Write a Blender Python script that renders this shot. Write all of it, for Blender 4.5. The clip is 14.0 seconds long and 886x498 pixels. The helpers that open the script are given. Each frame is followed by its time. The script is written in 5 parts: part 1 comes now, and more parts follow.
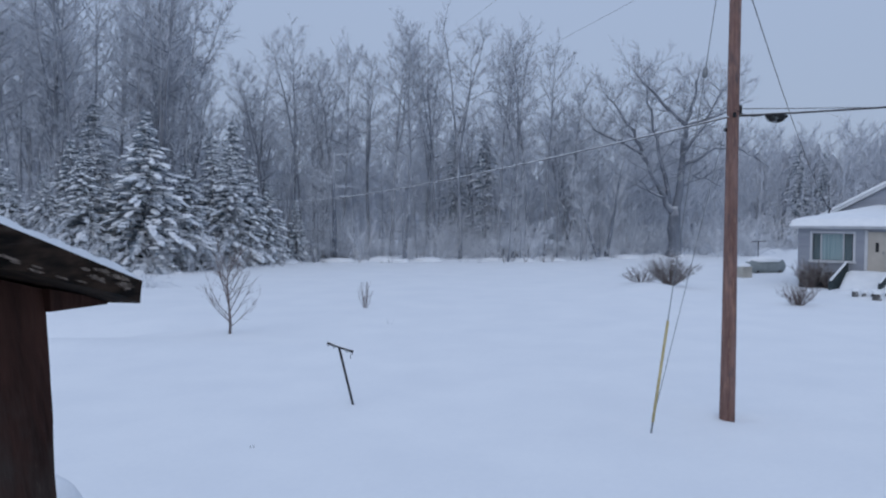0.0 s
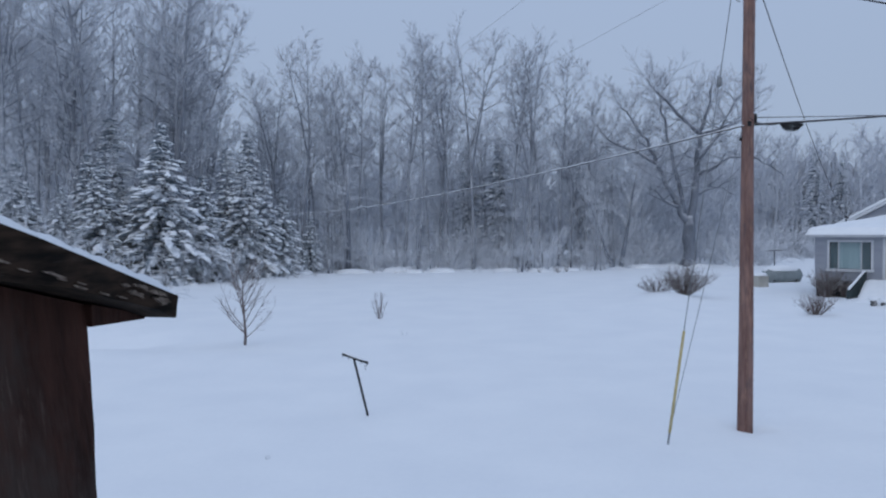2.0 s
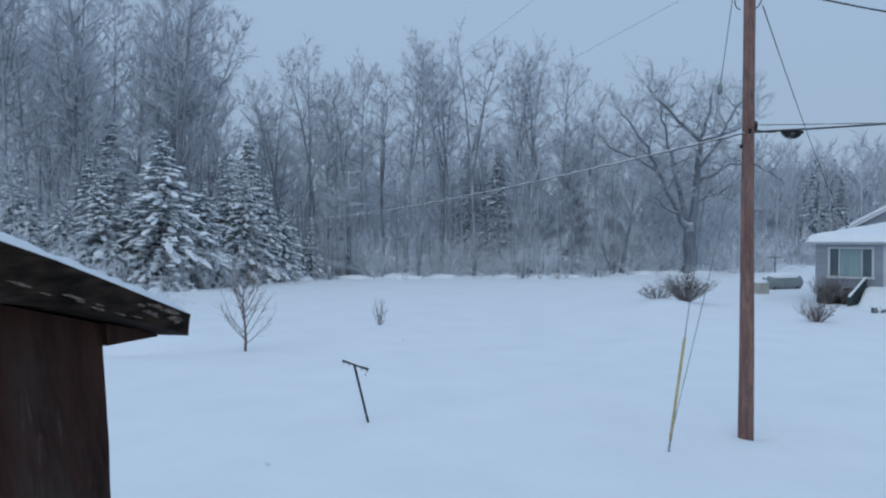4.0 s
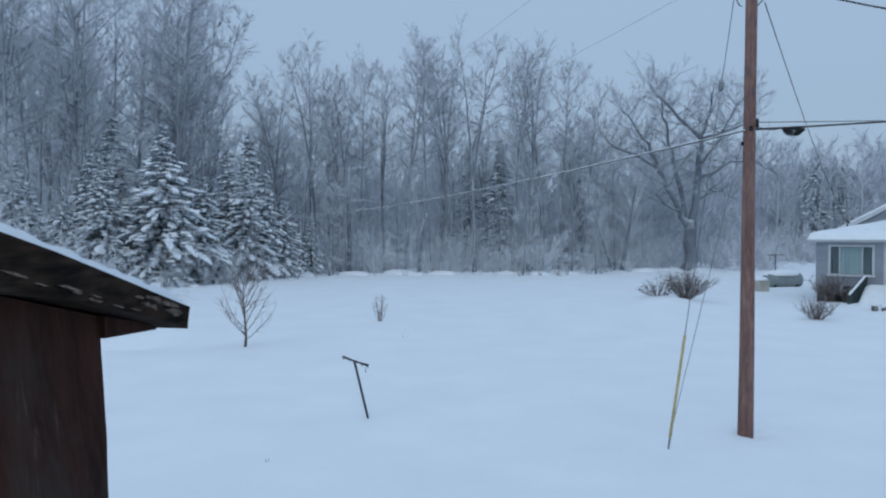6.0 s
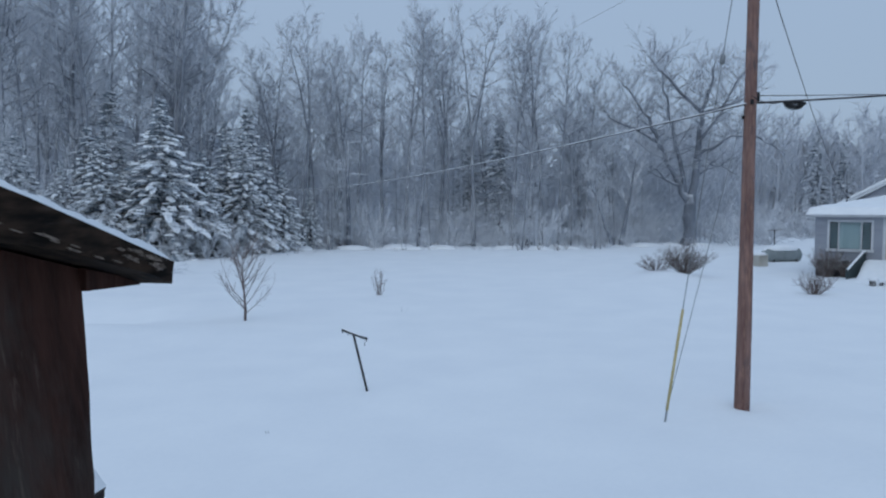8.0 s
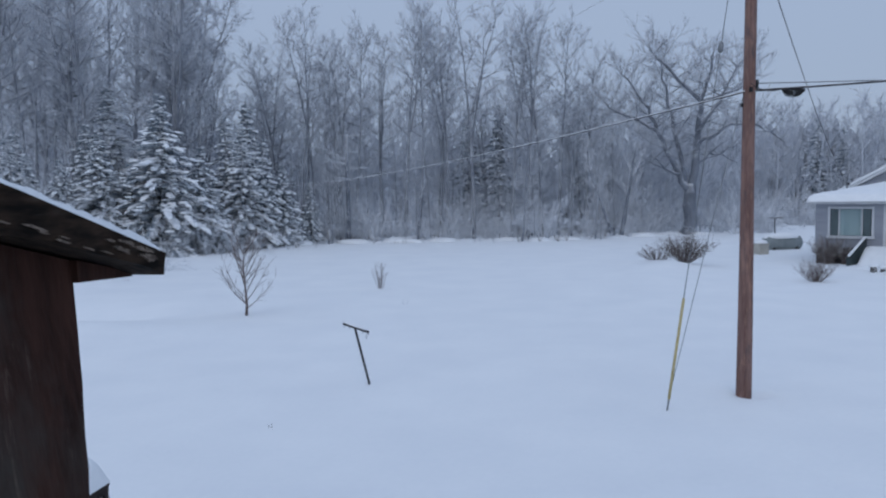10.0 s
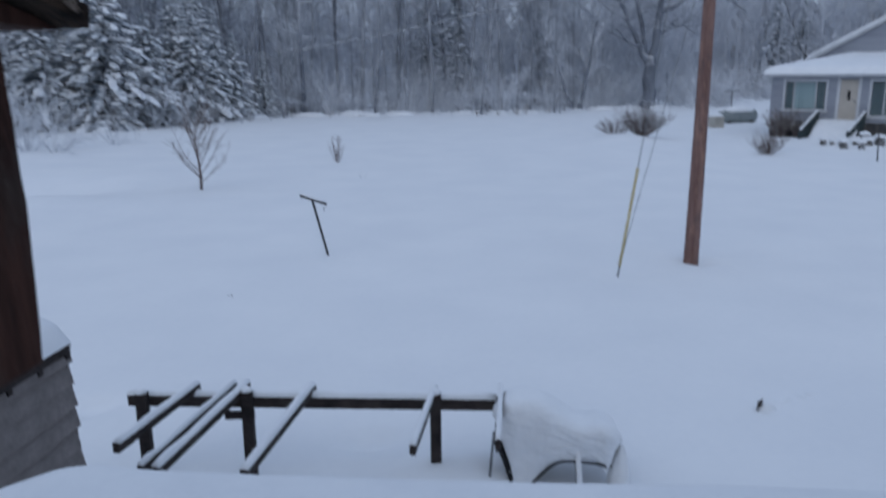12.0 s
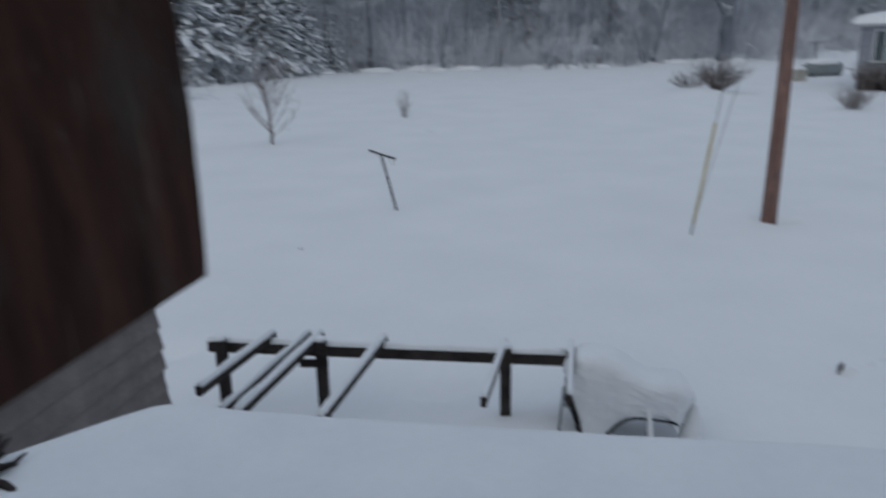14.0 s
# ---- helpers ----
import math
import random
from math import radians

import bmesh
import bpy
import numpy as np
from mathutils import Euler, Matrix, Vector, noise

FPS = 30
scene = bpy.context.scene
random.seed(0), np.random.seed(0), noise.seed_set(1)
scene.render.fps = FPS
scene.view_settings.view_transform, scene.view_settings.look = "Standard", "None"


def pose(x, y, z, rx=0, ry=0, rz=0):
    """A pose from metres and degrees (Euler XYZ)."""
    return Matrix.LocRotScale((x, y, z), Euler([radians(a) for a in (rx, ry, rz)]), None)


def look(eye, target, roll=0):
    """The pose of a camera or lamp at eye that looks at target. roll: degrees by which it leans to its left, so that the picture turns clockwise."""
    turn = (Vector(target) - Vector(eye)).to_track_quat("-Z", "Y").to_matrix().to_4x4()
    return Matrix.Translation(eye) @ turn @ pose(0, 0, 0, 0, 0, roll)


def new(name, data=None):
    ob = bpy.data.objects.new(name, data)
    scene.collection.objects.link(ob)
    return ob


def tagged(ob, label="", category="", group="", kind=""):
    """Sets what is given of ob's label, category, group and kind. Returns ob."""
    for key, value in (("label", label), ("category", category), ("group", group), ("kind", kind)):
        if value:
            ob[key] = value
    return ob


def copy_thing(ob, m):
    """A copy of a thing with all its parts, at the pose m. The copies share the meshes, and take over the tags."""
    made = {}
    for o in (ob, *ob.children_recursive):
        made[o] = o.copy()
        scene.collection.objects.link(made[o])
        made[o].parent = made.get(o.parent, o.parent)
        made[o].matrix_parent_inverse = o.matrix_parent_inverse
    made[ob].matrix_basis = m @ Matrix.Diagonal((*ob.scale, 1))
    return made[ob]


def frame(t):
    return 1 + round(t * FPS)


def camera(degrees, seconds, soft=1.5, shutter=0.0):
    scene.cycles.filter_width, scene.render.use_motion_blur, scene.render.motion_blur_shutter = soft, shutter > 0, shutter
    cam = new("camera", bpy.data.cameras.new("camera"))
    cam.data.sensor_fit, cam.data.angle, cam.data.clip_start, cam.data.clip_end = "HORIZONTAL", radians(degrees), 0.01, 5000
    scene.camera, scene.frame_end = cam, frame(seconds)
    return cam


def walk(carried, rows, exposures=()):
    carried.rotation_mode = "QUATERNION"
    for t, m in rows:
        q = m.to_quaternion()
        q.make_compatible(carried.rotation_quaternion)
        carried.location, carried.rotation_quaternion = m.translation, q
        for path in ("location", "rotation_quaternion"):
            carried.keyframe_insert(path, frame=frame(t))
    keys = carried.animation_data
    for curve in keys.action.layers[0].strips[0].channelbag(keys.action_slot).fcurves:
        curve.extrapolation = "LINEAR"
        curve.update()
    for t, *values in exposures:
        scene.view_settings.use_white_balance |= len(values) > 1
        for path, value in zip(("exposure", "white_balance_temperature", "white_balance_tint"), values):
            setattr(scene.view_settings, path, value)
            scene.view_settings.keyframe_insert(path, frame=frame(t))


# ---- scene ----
cam = camera(60.7, 14.0, soft=2.2, shutter=0.5)
PATH = [
    (0, (-0.006, 0.014, 3.699), (-0.005, 2.012, 3.615), 0.0),
    (0.5, (-0.006, 0.016, 3.699), (-0.003, 2.014, 3.63), -0.3),
    (1, (-0.005, 0.011, 3.702), (-0.021, 2.01, 3.64), -0.6),
    (1.5, (-0.013, 0.009, 3.702), (-0.033, 2.008, 3.638), -0.3),
    (2, (-0.017, 0.006, 3.702), (-0.052, 2.005, 3.646), -0.3),
    (2.5, (-0.015, 0.002, 3.709), (-0.068, 2.001, 3.654), -0.5),
    (3, (-0.019, -0.002, 3.712), (-0.055, 1.998, 3.669), -0.1),
    (5.5, (-0.023, -0.005, 3.711), (-0.062, 1.994, 3.672), -0.3),
    (6, (-0.024, 0.004, 3.709), (-0.061, 2.003, 3.66), -0.0),
    (6.5, (-0.018, 0.001, 3.704), (-0.056, 2.0, 3.642), -0.1),
    (7, (-0.015, 0.011, 3.702), (-0.055, 2.009, 3.617), 0.1),
    (7.5, (-0.017, 0.017, 3.698), (-0.051, 2.014, 3.598), -0.0),
    (8, (-0.016, 0.011, 3.695), (-0.051, 2.007, 3.579), 0.1),
    (10.5, (-0.009, 0.01, 3.689), (-0.046, 2.005, 3.548), -0.8),
    (11, (-0.016, 0.009, 3.686), (-0.043, 2.003, 3.535), -0.2),
    (11.5, (-0.014, 0.017, 3.674), (-0.046, 2.005, 3.457), -1.0),
    (12, (0.013, -0.028, 3.611), (0.081, 1.917, 3.15), -0.5),
    (12.5, (0.041, 0.004, 3.589), (0.174, 1.908, 2.992), -1.6),
    (13, (0.035, 0.031, 3.567), (0.206, 1.909, 2.899), -0.8),
    (13.5, (0.015, 0.017, 3.572), (0.158, 1.896, 2.904), -1.2),
    (14, (-0.054, -0.01, 3.58), (-0.157, 1.905, 3.011), -1.1),
]
EXPOSURES = [(0.0, 0.0, 6500, 10), (1.5, 0.0, 6500, 10), (3.0, 0.0, 6350, 4), (5.5, 0.05, 6250, 0), (6.5, 0.05, 6250, 0), (8.0, -0.03, 6350, 3),
             (10.5, -0.05, 6500, 9), (11.5, -0.10, 6500, 9), (12.0, -0.26, 6450, 9), (12.5, -0.43, 6450, 9), (13.0, -0.50, 6600, 10), (14.0, -0.44, 7450, 7)]
walk(cam, [(t, look(eye, target, roll)) for t, eye, target, roll in PATH], EXPOSURES)

# ---- world and light ----
world = bpy.data.worlds.new("overcast")
scene.world = world
world.use_nodes = True
wt = world.node_tree
sky = wt.nodes.new("ShaderNodeTexSky")
sky.sky_type, sky.sun_disc = "NISHITA", False
sky.sun_elevation, sky.sun_rotation = radians(30), radians(200)
sky_bg = wt.nodes["Background"]
sky_bg.inputs["Strength"].default_value = 0.05
wt.links.new(sky.outputs[0], sky_bg.inputs["Color"])
# an overcast sky grows lighter from the horizon up
cloud_bg = wt.nodes.new("ShaderNodeBackground")
cloud_bg.inputs["Strength"].default_value = 1.0
up = wt.nodes.new("ShaderNodeTexCoord")
up_z = wt.nodes.new("ShaderNodeSeparateXYZ")
wt.links.new(up.outputs["Generated"], up_z.inputs[0])
clouds = wt.nodes.new("ShaderNodeValToRGB")
clouds.color_ramp.elements[0].position, clouds.color_ramp.elements[1].position = 0.0, 0.8
clouds.color_ramp.elements[0].color, clouds.color_ramp.elements[1].color = (0.365, 0.445, 0.60, 1), (0.44, 0.57, 0.83, 1)
wt.links.new(up_z.outputs["Z"], clouds.inputs[0])
wt.links.new(clouds.outputs[0], cloud_bg.inputs["Color"])
sky_mix = wt.nodes.new("ShaderNodeMixShader")
sky_mix.inputs[0].default_value = 0.9
wt.links.new(sky_bg.outputs[0], sky_mix.inputs[1])
wt.links.new(cloud_bg.outputs[0], sky_mix.inputs[2])
wt.links.new(sky_mix.outputs[0], wt.nodes["World Output"].inputs["Surface"])

sun_data = bpy.data.lights.new("sun", "SUN")
sun_data.energy, sun_data.angle, sun_data.color = 0.5, radians(60), (1.0, 0.97, 0.93)
sun = new("sun", sun_data)
sun.matrix_world = look((-20, -40, 60), (0, 20, 0))


# ---- materials ----
def mat(name, c1, c2, scale=5.0, rough=0.8, bump=0.3, bump_scale=40.0, metal=0.0, stretch=(1, 1, 1), coat=None, spec=0.2):
    """Two-tone noise colour at a coarse and a fine scale, with relief. coat: (low, high) slope between which snow lies."""
    m = bpy.data.materials.new(name)
    m.use_nodes = True
    nt = m.node_tree
    bsdf = nt.nodes["Principled BSDF"]
    bsdf.inputs["Roughness"].default_value = rough
    bsdf.inputs["Metallic"].default_value = metal
    bsdf.inputs["Specular IOR Level"].default_value = spec
    tc = nt.nodes.new("ShaderNodeTexCoord")
    mp = nt.nodes.new("ShaderNodeMapping")
    mp.inputs["Scale"].default_value = stretch
    nt.links.new(tc.outputs["Object"], mp.inputs["Vector"])
    big = nt.nodes.new("ShaderNodeTexNoise")
    big.inputs["Scale"].default_value = scale
    big.inputs["Detail"].default_value = 6
    fine = nt.nodes.new("ShaderNodeTexNoise")
    fine.inputs["Scale"].default_value = bump_scale
    fine.inputs["Detail"].default_value = 4
    for n in (big, fine):
        nt.links.new(mp.outputs[0], n.inputs["Vector"])
    add = nt.nodes.new("ShaderNodeMath")
    add.operation = "MULTIPLY_ADD"
    add.inputs[1].default_value = 0.35
    nt.links.new(fine.outputs[0], add.inputs[0])
    sub = nt.nodes.new("ShaderNodeMath")
    sub.operation = "SUBTRACT"
    sub.inputs[1].default_value = 0.17
    nt.links.new(big.outputs[0], sub.inputs[0])
    nt.links.new(sub.outputs[0], add.inputs[2])
    ramp = nt.nodes.new("ShaderNodeValToRGB")
    ramp.color_ramp.elements[0].position, ramp.color_ramp.elements[1].position = 0.32, 0.68
    ramp.color_ramp.elements[0].color, ramp.color_ramp.elements[1].color = (*c1, 1), (*c2, 1)
    nt.links.new(add.outputs[0], ramp.inputs[0])
    colour = ramp.outputs[0]
    if coat:
        geo = nt.nodes.new("ShaderNodeNewGeometry")
        xyz = nt.nodes.new("ShaderNodeSeparateXYZ")
        nt.links.new(geo.outputs["Normal"], xyz.inputs[0])
        patch = nt.nodes.new("ShaderNodeTexNoise")
        patch.inputs["Scale"].default_value = 1.2
        nt.links.new(tc.outputs["Object"], patch.inputs["Vector"])
        up = nt.nodes.new("ShaderNodeMath")
        up.operation = "MULTIPLY_ADD"
        up.inputs[1].default_value = 1.2
        nt.links.new(patch.outputs[0], up.inputs[0])
        nt.links.new(xyz.outputs["Z"], up.inputs[2])
        rng = nt.nodes.new("ShaderNodeMapRange")
        rng.inputs["From Min"].default_value, rng.inputs["From Max"].default_value = coat[0] + 0.6, coat[1] + 0.6
        nt.links.new(up.outputs[0], rng.inputs["Value"])
        mix = nt.nodes.new("ShaderNodeMixRGB")
        mix.inputs["Color2"].default_value = (0.82, 0.83, 0.85, 1)
        nt.links.new(rng.outputs[0], mix.inputs["Fac"])
        nt.links.new(colour, mix.inputs["Color1"])
        colour = mix.outputs[0]
    nt.links.new(colour, bsdf.inputs["Base Color"])
    if bump:
        bp = nt.nodes.new("ShaderNodeBump")
        bp.inputs["Strength"].default_value = bump
        bp.inputs["Distance"].default_value = 0.3 / bump_scale
        nt.links.new(fine.outputs[0], bp.inputs["Height"])
        nt.links.new(bp.outputs[0], bsdf.inputs["Normal"])
    return m


SNOW = mat("snow", (0.85, 0.865, 0.885), (0.90, 0.91, 0.92), 0.5, 0.6, 0.15, 9.0)
SNOW_LUMP = mat("snow_lump", (0.83, 0.845, 0.865), (0.89, 0.90, 0.91), 3.0, 0.6, 0.3, 25.0)
# Bark and twig tones are paled and blued, putting mist into the colour
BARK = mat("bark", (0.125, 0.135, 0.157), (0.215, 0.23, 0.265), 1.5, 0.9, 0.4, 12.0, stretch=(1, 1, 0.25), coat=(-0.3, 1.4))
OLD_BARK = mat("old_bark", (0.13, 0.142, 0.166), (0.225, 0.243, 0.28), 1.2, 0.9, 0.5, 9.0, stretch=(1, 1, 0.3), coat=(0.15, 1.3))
# Wide coats pale the twigs all round, for snow, frost and mist alike
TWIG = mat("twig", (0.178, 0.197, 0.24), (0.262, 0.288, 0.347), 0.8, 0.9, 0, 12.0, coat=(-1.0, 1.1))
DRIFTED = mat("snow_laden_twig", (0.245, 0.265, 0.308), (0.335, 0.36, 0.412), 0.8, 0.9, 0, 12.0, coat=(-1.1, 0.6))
MIST_FROST = mat("misty_frosted_twig", (0.23, 0.248, 0.285), (0.32, 0.343, 0.392), 0.8, 0.9, 0, 12.0, coat=(-1.2, 0.8))
MIST_RIME = mat("misty_rimed_twig", (0.235, 0.263, 0.32), (0.305, 0.338, 0.41), 0.5, 0.9, 0, 12.0, coat=(-1.2, 1.1))
SHRUB = mat("shrub_stem", (0.09, 0.075, 0.07), (0.20, 0.165, 0.155), 3.0, 0.9, 0, 12.0, coat=(0.0, 0.9))
# Green lifted towards pale blue: the distance's mist is in the needle colour
NEEDLE = mat("needles", (0.12, 0.156, 0.19), (0.18, 0.228, 0.272), 2.0, 0.8, 0, 12.0, coat=(-0.3, 1.3))
POLE = mat("pole_wood", (0.12, 0.065, 0.056), (0.27, 0.165, 0.142), 3.0, 0.85, 0.5, 20.0, stretch=(3, 3, 0.25))


def weather(m, tone, scale, stretch, low, high):
    """Worn or stained patches of another tone over a material."""
    nt = m.node_tree
    base = nt.nodes["Principled BSDF"].inputs["Base Color"]
    old = base.links[0].from_socket
    tc, mp, tex = nt.nodes.new("ShaderNodeTexCoord"), nt.nodes.new("ShaderNodeMapping"), nt.nodes.new("ShaderNodeTexNoise")
    mp.inputs["Scale"].default_value = stretch
    mp.inputs["Location"].default_value = (scale * 0.37, 1.3, 0.2)
    tex.inputs["Scale"].default_value, tex.inputs["Detail"].default_value = scale, 7
    tex.inputs["Roughness"].default_value = 0.65
    rng, mix = nt.nodes.new("ShaderNodeMapRange"), nt.nodes.new("ShaderNodeMixRGB")
    rng.inputs["From Min"].default_value, rng.inputs["From Max"].default_value = low, high
    mix.inputs["Color2"].default_value = (*tone, 1)
    nt.links.new(tc.outputs["Object"], mp.inputs["Vector"])
    nt.links.new(mp.outputs[0], tex.inputs["Vector"])
    nt.links.new(tex.outputs[0], rng.inputs["Value"])
    nt.links.new(rng.outputs[0], mix.inputs["Fac"])
    nt.links.new(old, mix.inputs["Color1"])
    nt.links.new(mix.outputs[0], base)


weather(POLE, (0.34, 0.20, 0.15), 7.0, (3, 3, 0.5), 0.52, 0.72)
weather(POLE, (0.11, 0.085, 0.085), 5.0, (2.5, 2.5, 0.6), 0.53, 0.70)
BOX_WOOD = mat("box_wood", (0.026, 0.0115, 0.0085), (0.07, 0.031, 0.022), 32.0, 0.85, 0.8, 170.0, stretch=(1.5, 1.5, 0.22))
ROOF_WOOD = mat("weathered_board", (0.006, 0.0045, 0.0035), (0.044, 0.027, 0.018), 170.0, 0.9, 1.0, 500.0, stretch=(1, 0.20, 1.0))
for dull in (ROOF_WOOD, BOX_WOOD):
    dull.node_tree.nodes["Principled BSDF"].inputs["Specular IOR Level"].default_value = 0.12
weather(BOX_WOOD, (0.055, 0.044, 0.037), 11.0, (1, 1, 0.55), 0.53, 0.70)
weather(BOX_WOOD, (0.135, 0.10, 0.08), 70.0, (1, 1, 0.07), 0.62, 0.74)
weather(ROOF_WOOD, (0.085, 0.068, 0.056), 40.0, (1, 0.22, 1.2), 0.56, 0.72)
PAINT_CHIP = mat("paint_chip", (0.08, 0.06, 0.047), (0.24, 0.185, 0.145), 250.0, 0.8, 0.5, 120.0)
BEAM_WOOD = mat("dark_lumber", (0.020, 0.0165, 0.0165), (0.056, 0.044, 0.041), 5.0, 0.85, 0.5, 40.0, stretch=(1, 1, 1))
HUT_WALL = mat("hut_siding", (0.17, 0.15, 0.142), (0.26, 0.23, 0.217), 4.0, 0.85, 0.5, 30.0)
DARK_METAL = mat("dark_metal", (0.02, 0.02, 0.022), (0.05, 0.05, 0.052), 10.0, 0.5, 0.1, 60.0, metal=0.6)
STEEL = mat("galvanised_steel", (0.16, 0.17, 0.18), (0.28, 0.29, 0.30), 10.0, 0.5, 0.1, 60.0, metal=0.7)
SNOWY_CABLE = mat("snowy_cable", (0.05, 0.05, 0.055), (0.10, 0.10, 0.105), 5.0, 0.6, 0, 60.0, coat=(-0.3, 0.3))
CABLE = mat("cable", (0.03, 0.03, 0.033), (0.07, 0.07, 0.075), 5.0, 0.6, 0, 60.0, coat=(0.5, 1.0))
WIRE = mat("bare_wire", (0.24, 0.25, 0.26), (0.34, 0.35, 0.36), 5.0, 0.6, 0, 60.0)
GUARD = mat("guard_yellow", (0.42, 0.34, 0.16), (0.55, 0.46, 0.24), 6.0, 0.6, 0.1, 60.0)
SIDING = mat("house_siding", (0.265, 0.28, 0.32), (0.34, 0.358, 0.40), 1.0, 0.7, 0.2, 8.0, stretch=(0.2, 0.2, 3))
TRIM = mat("white_trim", (0.52, 0.53, 0.55), (0.62, 0.63, 0.65), 3.0, 0.6, 0.1, 30.0)
DOOR_PAINT = mat("door_paint", (0.45, 0.41, 0.36), (0.52, 0.475, 0.42), 2.0, 0.6, 0.1, 30.0)
FOUNDATION = mat("foundation", (0.05, 0.05, 0.055), (0.12, 0.115, 0.11), 3.0, 0.9, 0.4, 15.0)
# Teal stands for sky mirrored in the panes, painted on the backing behind
SKY_TINT_ROOM = mat("sky_tinted_room", (0.055, 0.09, 0.11), (0.09, 0.135, 0.155), 2.0, 0.9, 0, 10.0)
DIM_CURTAIN = mat("dim_curtain", (0.14, 0.16, 0.18), (0.24, 0.26, 0.28), 3.0, 0.9, 0.2, 14.0, stretch=(4, 1, 0.1))
CURTAIN = mat("curtain", (0.28, 0.38, 0.43), (0.44, 0.54, 0.58), 3.0, 0.9, 0.2, 14.0, stretch=(4, 1, 0.1))
RAIL_PAINT = mat("rail_paint", (0.035, 0.05, 0.055), (0.07, 0.09, 0.095), 4.0, 0.7, 0.1, 30.0)
TANK_PAINT = mat("tank_paint", (0.20, 0.23, 0.235), (0.27, 0.30, 0.305), 2.0, 0.6, 0.1, 20.0)
CRATE_PAINT = mat("crate_paint", (0.40, 0.38, 0.34), (0.52, 0.50, 0.45), 2.0, 0.7, 0.1, 20.0)
STONE = mat("stone", (0.07, 0.07, 0.075), (0.18, 0.175, 0.17), 4.0, 0.9, 0.6, 15.0, coat=(0.4, 0.7))
# Pale so that the unseen wall bounces light onto the deck snow
BOUNCE_WALL = mat("bounce_siding", (0.70, 0.69, 0.67), (0.78, 0.77, 0.75), 1.0, 0.8, 0.2, 20.0, stretch=(0.3, 0.3, 4))

GLASS = bpy.data.materials.new("window_glass")
GLASS.use_nodes = True
gb = GLASS.node_tree.nodes["Principled BSDF"]
gb.inputs["Base Color"].default_value = (0.85, 0.92, 0.92, 1)
gb.inputs["Roughness"].default_value = 0.03
gb.inputs["Transmission Weight"].default_value = 1.0
gb.inputs["IOR"].default_value = 1.45


# ---- mesh helpers ----
def link_mesh(name, verts, faces, material, parent=None, smooth=False):
    me = bpy.data.meshes.new(name)
    me.from_pydata(verts, [], faces)
    if smooth:
        me.polygons.foreach_set("use_smooth", [True] * len(me.polygons))
    me.materials.append(material)
    me.update()
    ob = new(name, me)
    ob.parent = parent
    return ob


def part(name, bm, material, parent=None, label="", smooth=False):
    me = bpy.data.meshes.new(name)
    bmesh.ops.recalc_face_normals(bm, faces=bm.faces)
    bm.to_mesh(me)
    bm.free()
    if smooth:
        me.polygons.foreach_set("use_smooth", [True] * len(me.polygons))
    me.materials.append(material)
    ob = new(name, me)
    ob.parent = parent
    return tagged(ob, label)


def thing(name, m, label, category, group=""):
    ob = new(name)
    ob.empty_display_size = 0.2
    ob.matrix_world = m
    return tagged(ob, label, category, group)


def box(bm, x0, x1, y0, y1, z0, z1, bevel=0.0, m=None):
    r = bmesh.ops.create_cube(bm, size=1.0)
    vs = r["verts"]
    for v in vs:
        v.co = Vector((x0 + (v.co.x + 0.5) * (x1 - x0), y0 + (v.co.y + 0.5) * (y1 - y0), z0 + (v.co.z + 0.5) * (z1 - z0)))
    if bevel:
        es = list({e for v in vs for e in v.link_edges})
        r = bmesh.ops.bevel(bm, geom=es, offset=bevel, segments=2, affect="EDGES", profile=0.6)
        vs = r["verts"]
    if m is not None:
        bmesh.ops.transform(bm, matrix=m, verts=list({v for v in vs}))
    return bm


def one_box(*a, **k):
    return box(bmesh.new(), *a, **k)


def prism(points, x0, x1, bevel=0.0):
    """A solid with the given (y, z) outline from x0 to x1."""
    bm = bmesh.new()
    a = [bm.verts.new((x0, y, z)) for y, z in points]
    b = [bm.verts.new((x1, y, z)) for y, z in points]
    n = len(points)
    bm.faces.new(a)
    bm.faces.new(b[::-1])
    for i in range(n):
        bm.faces.new((a[i], b[i], b[(i + 1) % n], a[(i + 1) % n]))
    bmesh.ops.recalc_face_normals(bm, faces=bm.faces)
    if bevel:
        bmesh.ops.bevel(bm, geom=bm.edges[:], offset=bevel, segments=2, affect="EDGES")
    return bm


